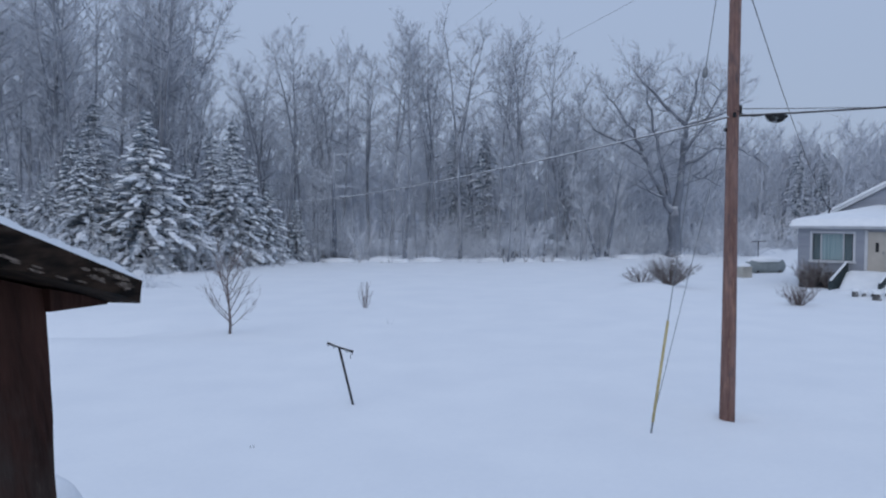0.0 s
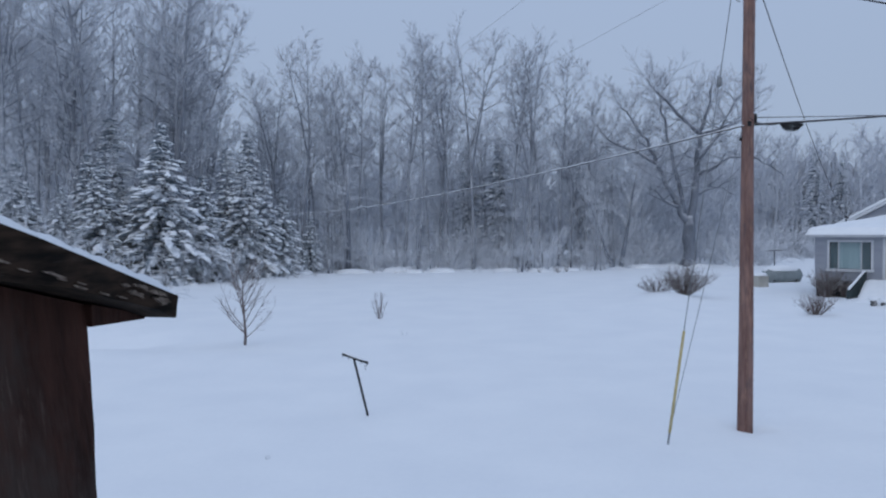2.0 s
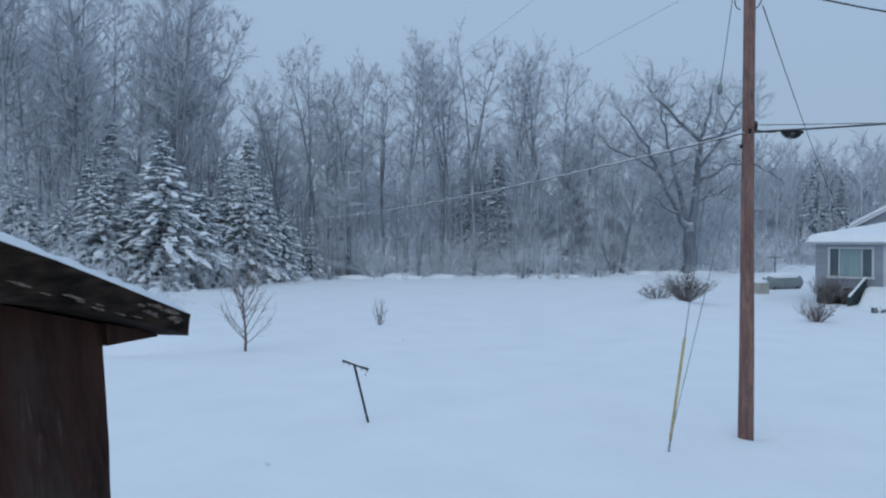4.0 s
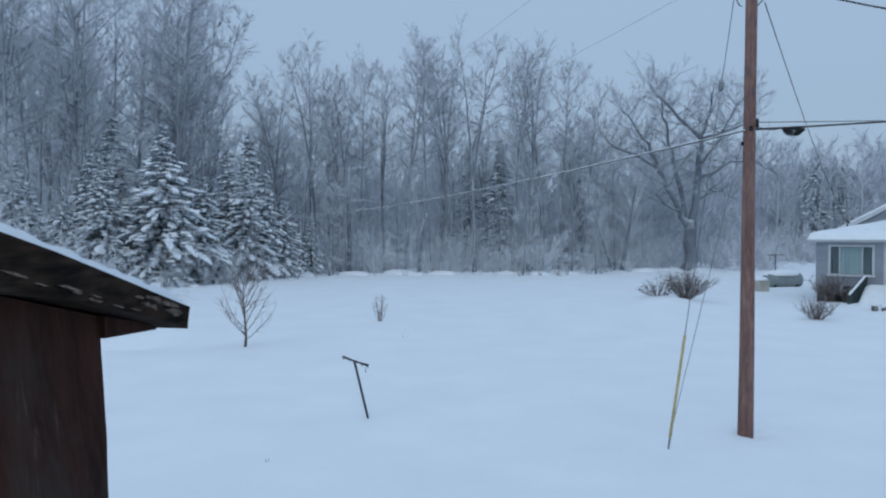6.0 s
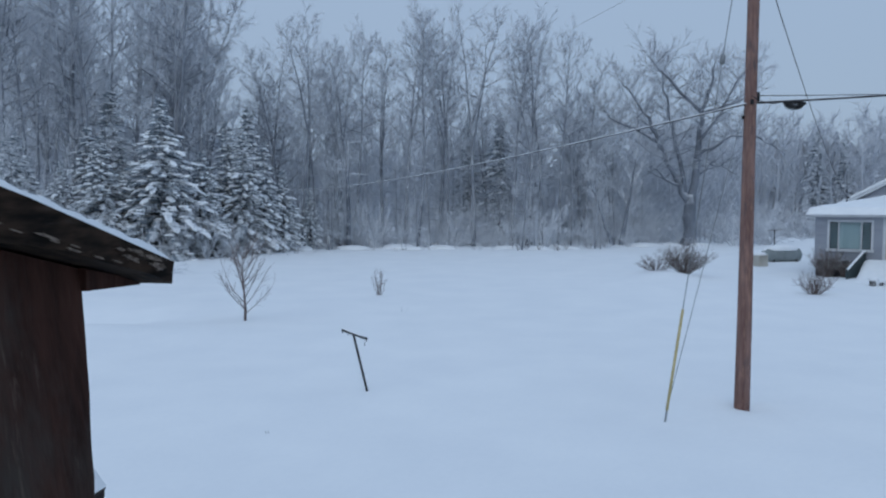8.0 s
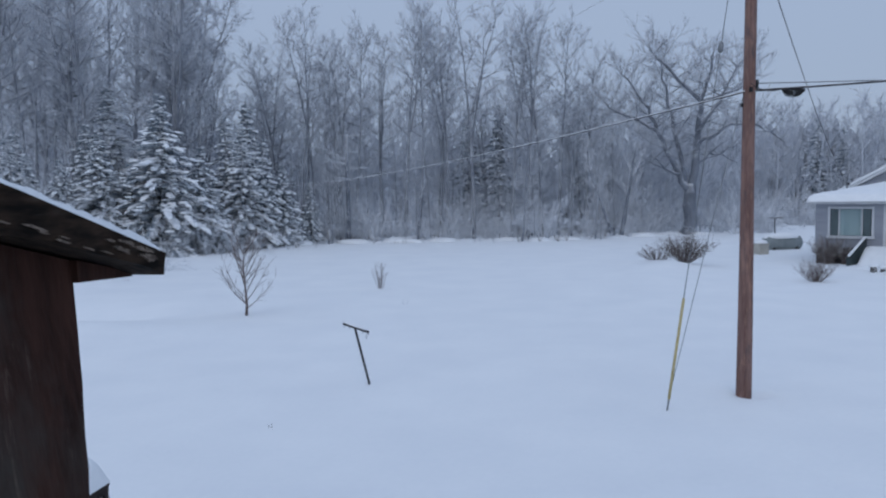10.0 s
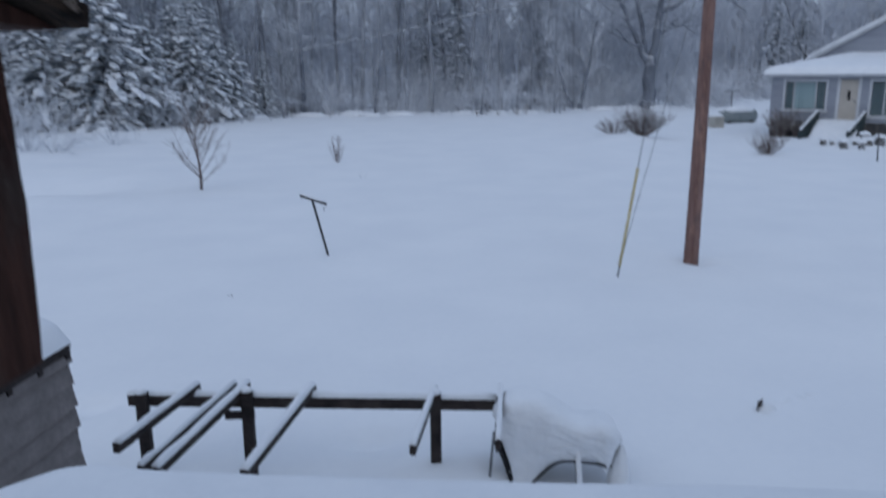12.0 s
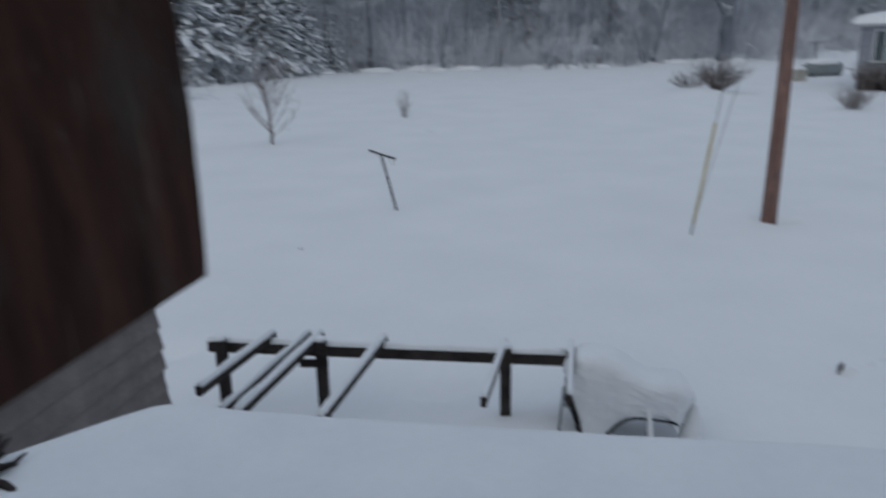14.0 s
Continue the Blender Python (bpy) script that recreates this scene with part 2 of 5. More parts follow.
class Tubes:
    """Collects tapered tubes along polylines into one mesh."""

    def __init__(self):
        self.v, self.f = [], []

    def add(self, pts, radii, sides=3, caps=True):
        base = len(self.v)
        n = len(pts)
        for i, p in enumerate(pts):
            d = (pts[min(i + 1, n - 1)] - pts[max(i - 1, 0)])
            if d.length < 1e-6:
                d = Vector((0, 0, 1))
            d.normalize()
            ref = Vector((0, 0, 1)) if abs(d.z) < 0.9 else Vector((1, 0, 0))
            a = d.cross(ref).normalized()
            b = a.cross(d)
            for k in range(sides):
                w = 2 * math.pi * k / sides + 0.5
                self.v.append(p + (a * math.cos(w) + b * math.sin(w)) * radii[i])
        for i in range(n - 1):
            for k in range(sides):
                p, q = base + i * sides + k, base + i * sides + (k + 1) % sides
                self.f.append((p, q, q + sides, p + sides))
        if caps:
            self.f.append(tuple(base + k for k in range(sides))[::-1])
            self.f.append(tuple(base + (n - 1) * sides + k for k in range(sides)))

    def spike(self, p, e, r):
        """A fine three-sided twig that runs out to a point."""
        base = len(self.v)
        d = (e - p).normalized()
        a = d.cross(Vector((0, 0, 1)) if abs(d.z) < 0.9 else Vector((1, 0, 0))).normalized()
        b = a.cross(d)
        self.v += [p + a * r, p - a * r * 0.5 + b * r * 0.87, p - a * r * 0.5 - b * r * 0.87, e]
        self.f += [(base, base + 1, base + 3), (base + 1, base + 2, base + 3), (base + 2, base, base + 3)]

    def drape(self, pts, widths, thick, rnd):
        """A pillow of snow that lies along a bough and hangs over its tip."""
        base, n = len(self.v), len(pts)
        for i, p in enumerate(pts):
            d = pts[min(i + 1, n - 1)] - pts[max(i - 1, 0)]
            side = Vector((-d.y, d.x, 0))
            side = side.normalized() if side.length > 1e-5 else Vector((1, 0, 0))
            t = thick * (0.35 if i in (0, n - 1) else 1.0) * rnd.uniform(0.7, 1.3)
            for u, h in ((-1, -0.7), (-0.65, 0.6), (0, 1), (0.65, 0.6), (1, -0.7)):
                self.v.append(p + side * u * widths[i] * rnd.uniform(0.75, 1.25) + Vector((0, 0, h * t)))
        for i in range(n - 1):
            for k in range(5):
                q, r = base + i * 5 + k, base + i * 5 + (k + 1) % 5
                self.f.append((q, q + 5, r + 5, r))
        self.f += [tuple(base + k for k in range(5)), tuple(base + (n - 1) * 5 + k for k in range(5))[::-1]]

    def lump(self, c, rx, ry, rz, rot=0.0, seg=7, rings=3, rough=0.2, rnd=random):
        """A low uneven dome with a closed flat underside."""
        base = len(self.v)
        cr, sr = math.cos(rot), math.sin(rot)
        for j in range(rings):
            w = math.pi / 2 * j / rings
            for k in range(seg):
                a = 2 * math.pi * k / seg
                g = 1 + rnd.uniform(-rough, rough)
                x, y = rx * math.cos(w) * math.cos(a) * g, ry * math.cos(w) * math.sin(a) * g
                self.v.append(Vector((c[0] + x * cr - y * sr, c[1] + x * sr + y * cr, c[2] + rz * math.sin(w) * g)))
        self.v.append(Vector((c[0], c[1], c[2] + rz)))
        for j in range(rings - 1):
            for k in range(seg):
                p, q = base + j * seg + k, base + j * seg + (k + 1) % seg
                self.f.append((p, q, q + seg, p + seg))
        top = len(self.v) - 1
        for k in range(seg):
            self.f.append((base + (rings - 1) * seg + k, base + (rings - 1) * seg + (k + 1) % seg, top))
        self.f.append(tuple(base + k for k in range(seg))[::-1])

    def make(self, name, material, parent=None, smooth=False):
        return link_mesh(name, [tuple(v) for v in self.v], self.f, material, parent, smooth)


def tube(name, pts, radii, material, parent=None, sides=8, label="", smooth=True):
    t = Tubes()
    t.add([Vector(p) for p in pts], radii if isinstance(radii, (list, tuple)) else [radii] * len(pts), sides)
    return tagged(t.make(name, material, parent, smooth), label)


def sagging(a, b, sag, n=24):
    a, b = Vector(a), Vector(b)
    return [a.lerp(b, i / n) - Vector((0, 0, 4 * sag * (i / n) * (1 - i / n))) for i in range(n + 1)]


def height(x, y):
    """The snow's surface: nearly level, with low drifts."""
    p = Vector((x, y, 0))
    far = min(1.0, math.hypot(x, y) / 15.0)
    h = 0.025 * far * noise.noise(p / 14) + 0.003 * noise.noise(p / 3.1) * far + 0.002 * noise.noise(p / 0.8)
    h -= 0.75 * math.exp(-(((x + 14.5) / 4.5) ** 2 + ((y - 25.0) / 1.4) ** 2))
    h += 0.28 * math.exp(-(((x + 13.5) / 6.0) ** 2 + ((y - 21.0) / 1.8) ** 2))
    h += 0.45 * math.exp(-(((x - 10.6) / 1.5) ** 2 + ((y - 38.6) / 2.2) ** 2))
    h += 0.18 * math.exp(-(((x - 8.5) / 2.0) ** 2 + ((y - 34.0) / 2.5) ** 2))
    h += 0.5 * math.exp(-(((x - 21.5) / 3.0) ** 2 + ((y - 36.5) / 1.3) ** 2)) * (1 if y > 30 else 0)
    h += 0.22 * math.exp(-(((x - 0.2) / 0.9) ** 2 + ((y - 6.0) / 0.5) ** 2)) - 0.06 * math.exp(-(((x + 0.6) / 0.4) ** 2 + ((y - 6.2) / 0.25) ** 2))
    h -= 0.16 * math.exp(-(((x + 3.7) / 0.30) ** 2 + ((y - 7.95) / 0.20) ** 2)) + 0.14 * math.exp(-(((x + 0.5) / 0.32) ** 2 + ((y - 6.95) / 0.17) ** 2))
    h -= 0.12 * math.exp(-((x - 5.40) ** 2 + (y - 13.86) ** 2) / 0.06)
    return h


# ---- ground ----
def build_ground():
    def axis(lo, hi, step=0.14, more=1.09):
        a = list(np.arange(lo, hi, step))
        while a[-1] < 1600:
            a.append(a[-1] + (a[-1] - a[-2]) * more)
        d = step
        while a[0] > -1600:
            d *= more
            a.insert(0, a[0] - d)
        return a

    xs, ys = axis(-6, 6.2), axis(4, 15)
    n = len(xs)
    verts = [(x, y, height(x, y)) for y in ys for x in xs]
    faces = [(j * n + i, j * n + i + 1, (j + 1) * n + i + 1, (j + 1) * n + i) for j in range(len(ys) - 1) for i in range(n - 1)]
    g = link_mesh("ground", verts, faces, SNOW, None, True)
    tagged(g, "deep untouched snow over an open lawn", "ground", kind="structure")


build_ground()


# ---- trees ----
def wander(p, d, length, steps, bend, rnd, lift=0.0):
    pts = [p.copy()]
    q, d = p.copy(), d.normalized()
    for _ in range(steps):
        d = (d + Vector((rnd.uniform(-bend, bend), rnd.uniform(-bend, bend), rnd.uniform(-bend, bend) + lift))).normalized()
        q = q + d * (length / steps)
        pts.append(q.copy())
    return pts


def along(pts, w):
    x = w * (len(pts) - 1)
    i = min(int(x), len(pts) - 2)
    return pts[i].lerp(pts[i + 1], x - i), (pts[i + 1] - pts[i]).normalized()


def side_dir(d, angle, rnd):
    ref = Vector((rnd.uniform(-1, 1), rnd.uniform(-1, 1), rnd.uniform(-1, 1)))
    s = d.cross(ref)
    s = s.normalized() if s.length > 1e-4 else Vector((1, 0, 0))
    return (d * math.cos(angle) + s * math.sin(angle)).normalized()


def leafless(wood, fine, stem, start, limbs, reach, subs, twigs, rnd, flare=0.55, thick=0.05):
    """Limbs, boughs and twigs along one stem: the limbs sweep up and make an oval crown."""
    for i in range(limbs):
        v = (i + rnd.random()) / limbs
        p, d = along(stem, start + (0.985 - start) * v)
        a = i * 2.4 + rnd.uniform(-0.5, 0.5)
        rise = flare * 0.6 + 0.95 * v * v + rnd.uniform(-0.15, 0.3)
        ln = reach * 1.2 * (math.sin(math.pi * (0.24 + 0.60 * v)) ** 0.8) * rnd.uniform(0.55, 1.15)
        limb = wander(p, Vector((math.cos(a), math.sin(a), rise)), ln, 5, 0.15, rnd, 0.045)
        r = thick * (1.1 - 0.7 * v)
        wood.add(limb, [r, r * 0.85, r * 0.65, r * 0.48, r * 0.32, r * 0.12], 3, False)
        for k in range(subs):
            w = 0.16 + 0.82 * (k + rnd.random()) / subs
            p2, d2 = along(limb, w)
            sub = wander(p2, side_dir(d2, rnd.uniform(0.5, 0.95), rnd) + Vector((0, 0, 0.08)), ln * rnd.uniform(0.30, 0.55) * (1.2 - 0.55 * w), 3, 0.18, rnd, 0.04)
            fine.add(sub, [r * 0.26 + 0.006, 0.012, 0.009, 0.004], 3, False)
            for j in range(twigs):
                p3, d3 = along(sub, rnd.uniform(0.08, 1.0))
                fine.spike(p3, p3 + side_dir(d3, rnd.uniform(0.3, 0.8), rnd) * rnd.uniform(0.3, 0.85) + Vector((0, 0, rnd.uniform(-0.06, 0.12))), 0.0115)


def bare_tree(name, tall, first, leaders, reach, seed, r0=0.2, limbs=20, subs=7, twigs=9, twig_mat=None, low=9, flare=0.55):
    """A leafless tree: trunk, leaders and limbs in one mesh, the fine crown in another."""
    rnd = random.Random(seed)
    wood, fine = Tubes(), Tubes()
    trunk = wander(Vector((0, 0, -0.3)), Vector((rnd.uniform(-.06, .06), rnd.uniform(-.06, .06), 1)), tall + 0.3, 12, 0.055, rnd, 0.03)
    wood.add(trunk, [r0 * (1 - 0.93 * (i / 12) ** 0.9) for i in range(13)], 7)
    leafless(wood, fine, trunk, first, limbs, reach * tall, subs, twigs, rnd, flare)
    for k in range(leaders):
        w = first + 0.03 + 0.10 * k
        p, d = along(trunk, w)
        a = rnd.uniform(0, 6.283)
        stem = wander(p, Vector((math.cos(a) * 0.36, math.sin(a) * 0.36, 1)), tall * (1 - w) * rnd.uniform(0.82, 0.98), 8, 0.10, rnd, 0.07)
        r = r0 * (1 - 0.85 * w) * 0.85
        wood.add(stem, [r * (1 - 0.92 * i / 8) for i in range(9)], 5, False)
        leafless(wood, fine, stem, 0.25, limbs * 2 // 3, reach * tall * 0.72, subs, twigs, rnd, flare)
    # dead lower branches, level and laden
    for k in range(low):
        p, d = along(trunk, rnd.uniform(0.10, first))
        a = rnd.uniform(0, 6.283)
        tw = wander(p, Vector((math.cos(a), math.sin(a), rnd.uniform(0.0, 0.4))), rnd.uniform(0.8, 3.0), 4, 0.22, rnd, -0.02)
        fine.add(tw, [0.034, 0.028, 0.022, 0.016, 0.006], 3, False)
        for j in range(7):
            p3, d3 = along(tw, rnd.uniform(0.2, 1.0))
            fine.spike(p3, p3 + side_dir(d3, 0.7, rnd) * rnd.uniform(0.3, 1.0), 0.018)
    ob = thing(name, Matrix.Identity(4), "bare deciduous tree with snow on its grey branches", "tree", "trees of the wood")
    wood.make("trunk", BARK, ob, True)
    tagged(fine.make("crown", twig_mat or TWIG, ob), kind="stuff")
    return ob


def old_tree(x, y):
    """A broad old tree: a stout butt that splits into two stems with crooked, wide-reaching limbs."""
    rnd = random.Random(51)
    wood, fine = Tubes(), Tubes()
    heights = [-0.4 + 0.3 * i for i in range(18)]
    wood.add([Vector((0.06 * math.sin(h * 1.7), 0, h)) for h in heights], [0.60 + 0.26 * math.exp(-max(h, 0) * 1.8) - 0.02 * max(h, 0) - 0.16 * max(h - 3.8, 0) for h in heights], 18)
    for v in wood.v:
        # burls and buttressed flutes
        a = math.atan2(v.y, v.x)
        g = 1 + 0.09 * math.sin(a * 5 + v.z * 0.4) + 0.22 * noise.noise(Vector((v.x * 1.6, v.y * 1.6, v.z * 0.9))) + 0.10 * noise.noise(Vector((v.x * 4, v.y * 4, v.z * 2.5)))
        v.x *= g
        v.y *= g
    # stems: radius at the foot, then x and height of each bend, and how far the tip leans back
    stems = ((0.42, ((0.15, 3.9), (0.4, 6.6), (0.8, 9.7), (1.0, 12.3), (1.8, 14.8), (2.2, 16.9)), 0.4),
             (0.22, ((1.0, 12.2), (-0.5, 13.4), (-1.7, 14.6), (-3.3, 16.2), (-4.4, 17.3)), -0.8),
             (0.17, ((1.0, 12.1), (2.7, 12.7), (4.6, 13.4), (6.2, 14.8)), 0.6),
             (0.20, ((0.65, 8.4), (2.3, 9.3), (3.5, 10.1), (5.5, 10.0), (7.0, 9.2), (8.3, 8.3)), -0.7),
             (0.34, ((-0.1, 3.9), (-0.9, 5.5), (-1.8, 7.1), (-3.0, 9.5), (-3.8, 11.6), (-5.2, 13.7), (-6.6, 15.4)), 0.5),
             (0.24, ((-0.5, 4.9), (-1.2, 9.0), (-1.8, 12.0), (-2.3, 14.5), (-2.5, 16.8)), 1.4),
             (0.15, ((-0.9, 5.5), (-2.3, 6.1), (-3.4, 7.0), (-4.2, 6.5)), -0.8),
             (0.16, ((0.3, 6.2), (1.8, 7.4), (3.1, 7.3), (4.6, 6.6)), 1.0),
             (0.18, ((0.8, 9.6), (2.4, 12.2), (3.6, 14.6), (4.4, 16.2)), -1.6),
             (0.18, ((-3.0, 9.5), (-5.0, 10.8), (-6.8, 11.6), (-8.0, 12.8)), 1.5))
    for r, bends, back in stems:
        n = len(bends) - 1
        pts = [Vector((bx, back * i / n, bz)) for i, (bx, bz) in enumerate(bends)]
        stem = []
        for i in range(n):
            for k in range(3):
                q = along(pts, (i + k / 3) / n)[0]
                stem.append(q + (Vector((rnd.uniform(-1, 1), rnd.uniform(-1, 1), rnd.uniform(-1, 1))) * 0.13 if i or k else Vector()))
        stem.append(pts[-1])
        m = len(stem) - 1
        wood.add(stem, [r * (1 - 0.86 * i / m) for i in range(m + 1)], 7)
        ln = sum((stem[i + 1] - stem[i]).length for i in range(m))
        leafless(wood, fine, stem, 0.30 if r > 0.3 else 0.18, int(ln * 2.3), 3.3, 8, 11, rnd, 0.35, 0.06)
    ob = thing("old_tree", pose(x, y, 0, 0, 0, 0), "broad old tree with crooked snow-dusted limbs", "tree")
    wood.make("trunk", OLD_BARK, ob, True)
    tagged(fine.make("crown", TWIG, ob), kind="stuff")


def brush(name, tall, stems, seed, material, label, category, group="", wide=0.6, twigs=7, r=0.014, arch=-0.06):
    """A many-stemmed bare shrub whose stems arch over."""
    rnd = random.Random(seed)
    t = Tubes()
    for _ in range(stems):
        a = rnd.uniform(0, 6.283)
        lean = rnd.uniform(0.05, 1.0) * wide
        p = Vector((math.cos(a) * 0.15 * tall * lean, math.sin(a) * 0.15 * tall * lean, -0.1))
        st = wander(p, Vector((math.cos(a) * lean, math.sin(a) * lean, 1)), tall * rnd.uniform(0.6, 1.15), 6, 0.16, rnd, arch * (0.4 + 2.4 * lean))
        t.add(st, [r * 1.6, r * 1.4, r * 1.2, r, r * 0.8, r * 0.6, r * 0.3], 3, False)
        for _ in range(twigs):
            p2, d2 = along(st, rnd.uniform(0.2, 1.0))
            e = p2 + side_dir(d2, rnd.uniform(0.4, 1.0), rnd) * tall * rnd.uniform(0.10, 0.32)
            t.spike(p2, e, r * 0.9)
            for _ in range(2):
                q = p2.lerp(e, rnd.uniform(0.3, 0.9))
                t.spike(q, q + side_dir((e - p2).normalized(), rnd.uniform(0.5, 1.0), rnd) * tall * rnd.uniform(0.05, 0.12), r * 0.6)
    ob = thing(name, Matrix.Identity(4), label, category, group)
    tagged(t.make("crown", material, ob), kind="stuff")
    return ob


def spruce(name, tall, wide, seed, label, snow=1.0):
    """A conifer: tapered trunk, tiers of drooping needle boughs, and pads of snow lying on them."""
    rnd = random.Random(seed)
    wood, green, pads = Tubes(), Tubes(), Tubes()
    wood.add([Vector((0, 0, -0.3)), Vector((0.05, 0, tall * 0.5)), Vector((0, 0.03, tall))], [0.16 + tall * 0.006, 0.10, 0.02], 6)
    z = 0.35
    while z < tall - 0.25:
        w = z / tall
        reach = wide * (1 - w) ** 0.85 * rnd.uniform(0.75, 1.15) + 0.06
        count = max(4, int(5 + reach * 1.9))
        off = rnd.uniform(0, 6.283)
        for k in range(count):
            a = off + 6.283 * (k + rnd.uniform(-0.35, 0.35)) / count
            ln = reach * rnd.uniform(0.6, 1.15)
            droop = -0.18 - 0.35 * (1 - w) * rnd.uniform(0.5, 1.3)
            d = Vector((math.cos(a), math.sin(a), 0.12))
            dz = rnd.uniform(-0.16, 0.16)
            pts = [Vector((0, 0, z + dz))]
            for i in range(1, 5):
                q = i / 4
                pts.append(Vector((d.x * ln * q, d.y * ln * q, z + dz + ln * (0.16 * q + droop * q * q))))
            green.add(pts, [0.03, 0.03, 0.025, 0.018, 0.008], 3)
            side = Vector((-d.y, d.x, 0))
            n_sp = max(3, int(ln * 4.0))
            if rnd.random() < 0.65 * snow and ln > 0.35:
                q0 = rnd.uniform(0.58, 0.84)
                line = [along(pts, q0 + (0.99 - q0) * i / 3)[0] + Vector((0, 0, 0.05)) for i in range(4)]
                line.append(line[-1] + d * 0.04 * ln + Vector((0, 0, -0.06 * ln)))
                wd = (0.075 + 0.065 * ln) * rnd.uniform(0.6, 1.4)
                pads.drape(line, [wd * 0.5, wd * 0.9, wd, wd * 0.85, wd * 0.35], 0.035 + 0.018 * min(ln, 2.0), rnd)
            for i in range(n_sp):
                q = 0.18 + 0.82 * (i + rnd.random()) / n_sp
                p, dd = along(pts, min(q, 0.99))
                for sg in (-1, 1):
                    sl = (0.14 + 0.42 * ln * (1 - q) * 0.7 + 0.08) * rnd.uniform(0.6, 1.2)
                    e = p + (dd * 0.75 + side * sg) * sl * 0.75 + Vector((0, 0, -0.24 * sl + rnd.uniform(-.05, .03)))
                    green.spike(p, e, 0.085)
                    f = p.lerp(e, 0.55)
                    green.spike(f, f + (dd * 0.9 + side * sg * 0.2) * sl * 0.5 + Vector((0, 0, -0.12 * sl)), 0.06)
                if rnd.random() < 0.42 * snow:
                    s = rnd.uniform(0.5, 1.5) * min(1.0, 0.30 + 0.42 * ln)
                    pads.lump((p.x + rnd.uniform(-.1, .1), p.y + rnd.uniform(-.1, .1), p.z + 0.02), 0.27 * s + 0.02, 0.15 * s + 0.08 * ln * (1 - q), 0.10 * s, a + rnd.uniform(-0.5, 0.5), 7, 2, 0.35, rnd)
        z += (0.26 + 0.26 * (1 - w)) * rnd.uniform(0.75, 1.25)
    green.add([Vector((0, 0.03, tall - 0.7)), Vector((0, 0.03, tall + 0.15))], [0.09, 0.01], 4)
    ob = thing(name, Matrix.Identity(4), label, "spruce tree", "spruces at the edge of the wood")
    wood.make("trunk", BARK, ob, True)
    tagged(green.make("foliage", NEEDLE, ob), kind="stuff")
    tagged(pads.make("snow_load", SNOW_LUMP, ob), "clumps of fresh snow on the boughs", kind="stuff")
    return ob


def plant(src, x, y, turn, size=1.0, label="", z=None):
    ob = copy_thing(src, pose(x, y, height(x, y) if z is None else z, 0, 0, turn))
    ob.scale = (size, size, size)
    return tagged(ob, label)


def clear(src):
    for o in (*src.children_recursive, src):
        bpy.data.objects.remove(o)


R = random.Random(7)
TALL = [bare_tree("tree", 20.0, 0.50, 1, 0.150, 11, 0.21, 22), bare_tree("tree", 20.0, 0.42, 1, 0.155, 12, 0.20, 20, flare=0.7),
        bare_tree("tree", 20.0, 0.30, 2, 0.200, 13, 0.22, 20, flare=0.5), bare_tree("tree", 20.0, 0.46, 0, 0.165, 14, 0.18, 30, flare=0.8),
        bare_tree("tree", 20.0, 0.38, 2, 0.170, 15, 0.20, 18, flare=0.6), bare_tree("tree", 20.0, 0.34, 1, 0.210, 16, 0.21, 24, flare=0.45),
        bare_tree("tree", 20.0, 0.55, 2, 0.145, 17, 0.19, 17, flare=0.7)]
# these crowns are coloured paler than the front trees', for mist
THIN = [bare_tree("tree", 15.0, 0.28, 0, 0.17, 21, 0.11, 19, 6, 8, MIST_FROST, 10), bare_tree("tree", 15.0, 0.36, 1, 0.13, 22, 0.10, 14, 6, 8, MIST_FROST, 9),
        bare_tree("tree", 15.0, 0.22, 0, 0.20, 23, 0.12, 20, 6, 8, MIST_FROST, 9, 0.4)]
BRUSH = [brush("thicket", 3.2, 15, 31 + k, DRIFTED, "frosted, mist-paled thicket of bare brush at the wood's edge", "shrub", "brush of the wood's edge", w, 9, 0.019)
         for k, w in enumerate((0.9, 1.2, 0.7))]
SPRUCE = [spruce("spruce", 10.0, 3.9, 41, "tall spruce with drooping boughs loaded with snow"),
          spruce("spruce", 10.0, 3.3, 42, "dark green spruce with snow-laden boughs"),
          spruce("spruce", 10.0, 2.5, 43, "slim spruce dusted with snow"),
          spruce("spruce", 10.0, 2.4, 44, "dark slender spruce deep in the wood", 0.25)]

# the trees that stand out at the wood's edge: x, y, height, variant, turn
for x, y, h, k, turn in ((-13.2, 64.6, 18.6, 0, 10), (-4.6, 68.0, 20.2, 1, 70), (-3.4, 67.2, 19.4, 3, 200), (1.5, 67.5, 20.6, 4, 130), (6.4, 69.0, 19.8, 4, 20),
                         (-9.6, 70.0, 18.6, 3, 250), (9.6, 72.0, 19.2, 3, 300), (-21.4, 58.5, 23.0, 2, 40), (-24.5, 62.0, 24.5, 0, 160), (-27.5, 57.0, 26.0, 1, 300),
                         (-31.0, 60.0, 25.5, 4, 80), (-34.0, 56.0, 24.5, 2, 220), (-17.6, 72.0, 18.0, 4, 330), (-29.5, 65.0, 24.5, 3, 15), (12.5, 74.0, 17.0, 1, 100),
                         (-37.5, 60.0, 25.5, 0, 100), (-25.8, 68.0, 23.5, 1, 10), (-0.7, 70.0, 18.4, 6, 220), (5.1, 70.0, 19.4, 1, 80), (-7.0, 72.0, 18.0, 2, 15),
                         (-11.4, 73.0, 17.5, 1, 190), (7.9, 70.5, 18.5, 0, 260), (-1.4, 73.0, 19.0, 4, 310)):
    plant(TALL[k], x, y, turn, h / 19.7)
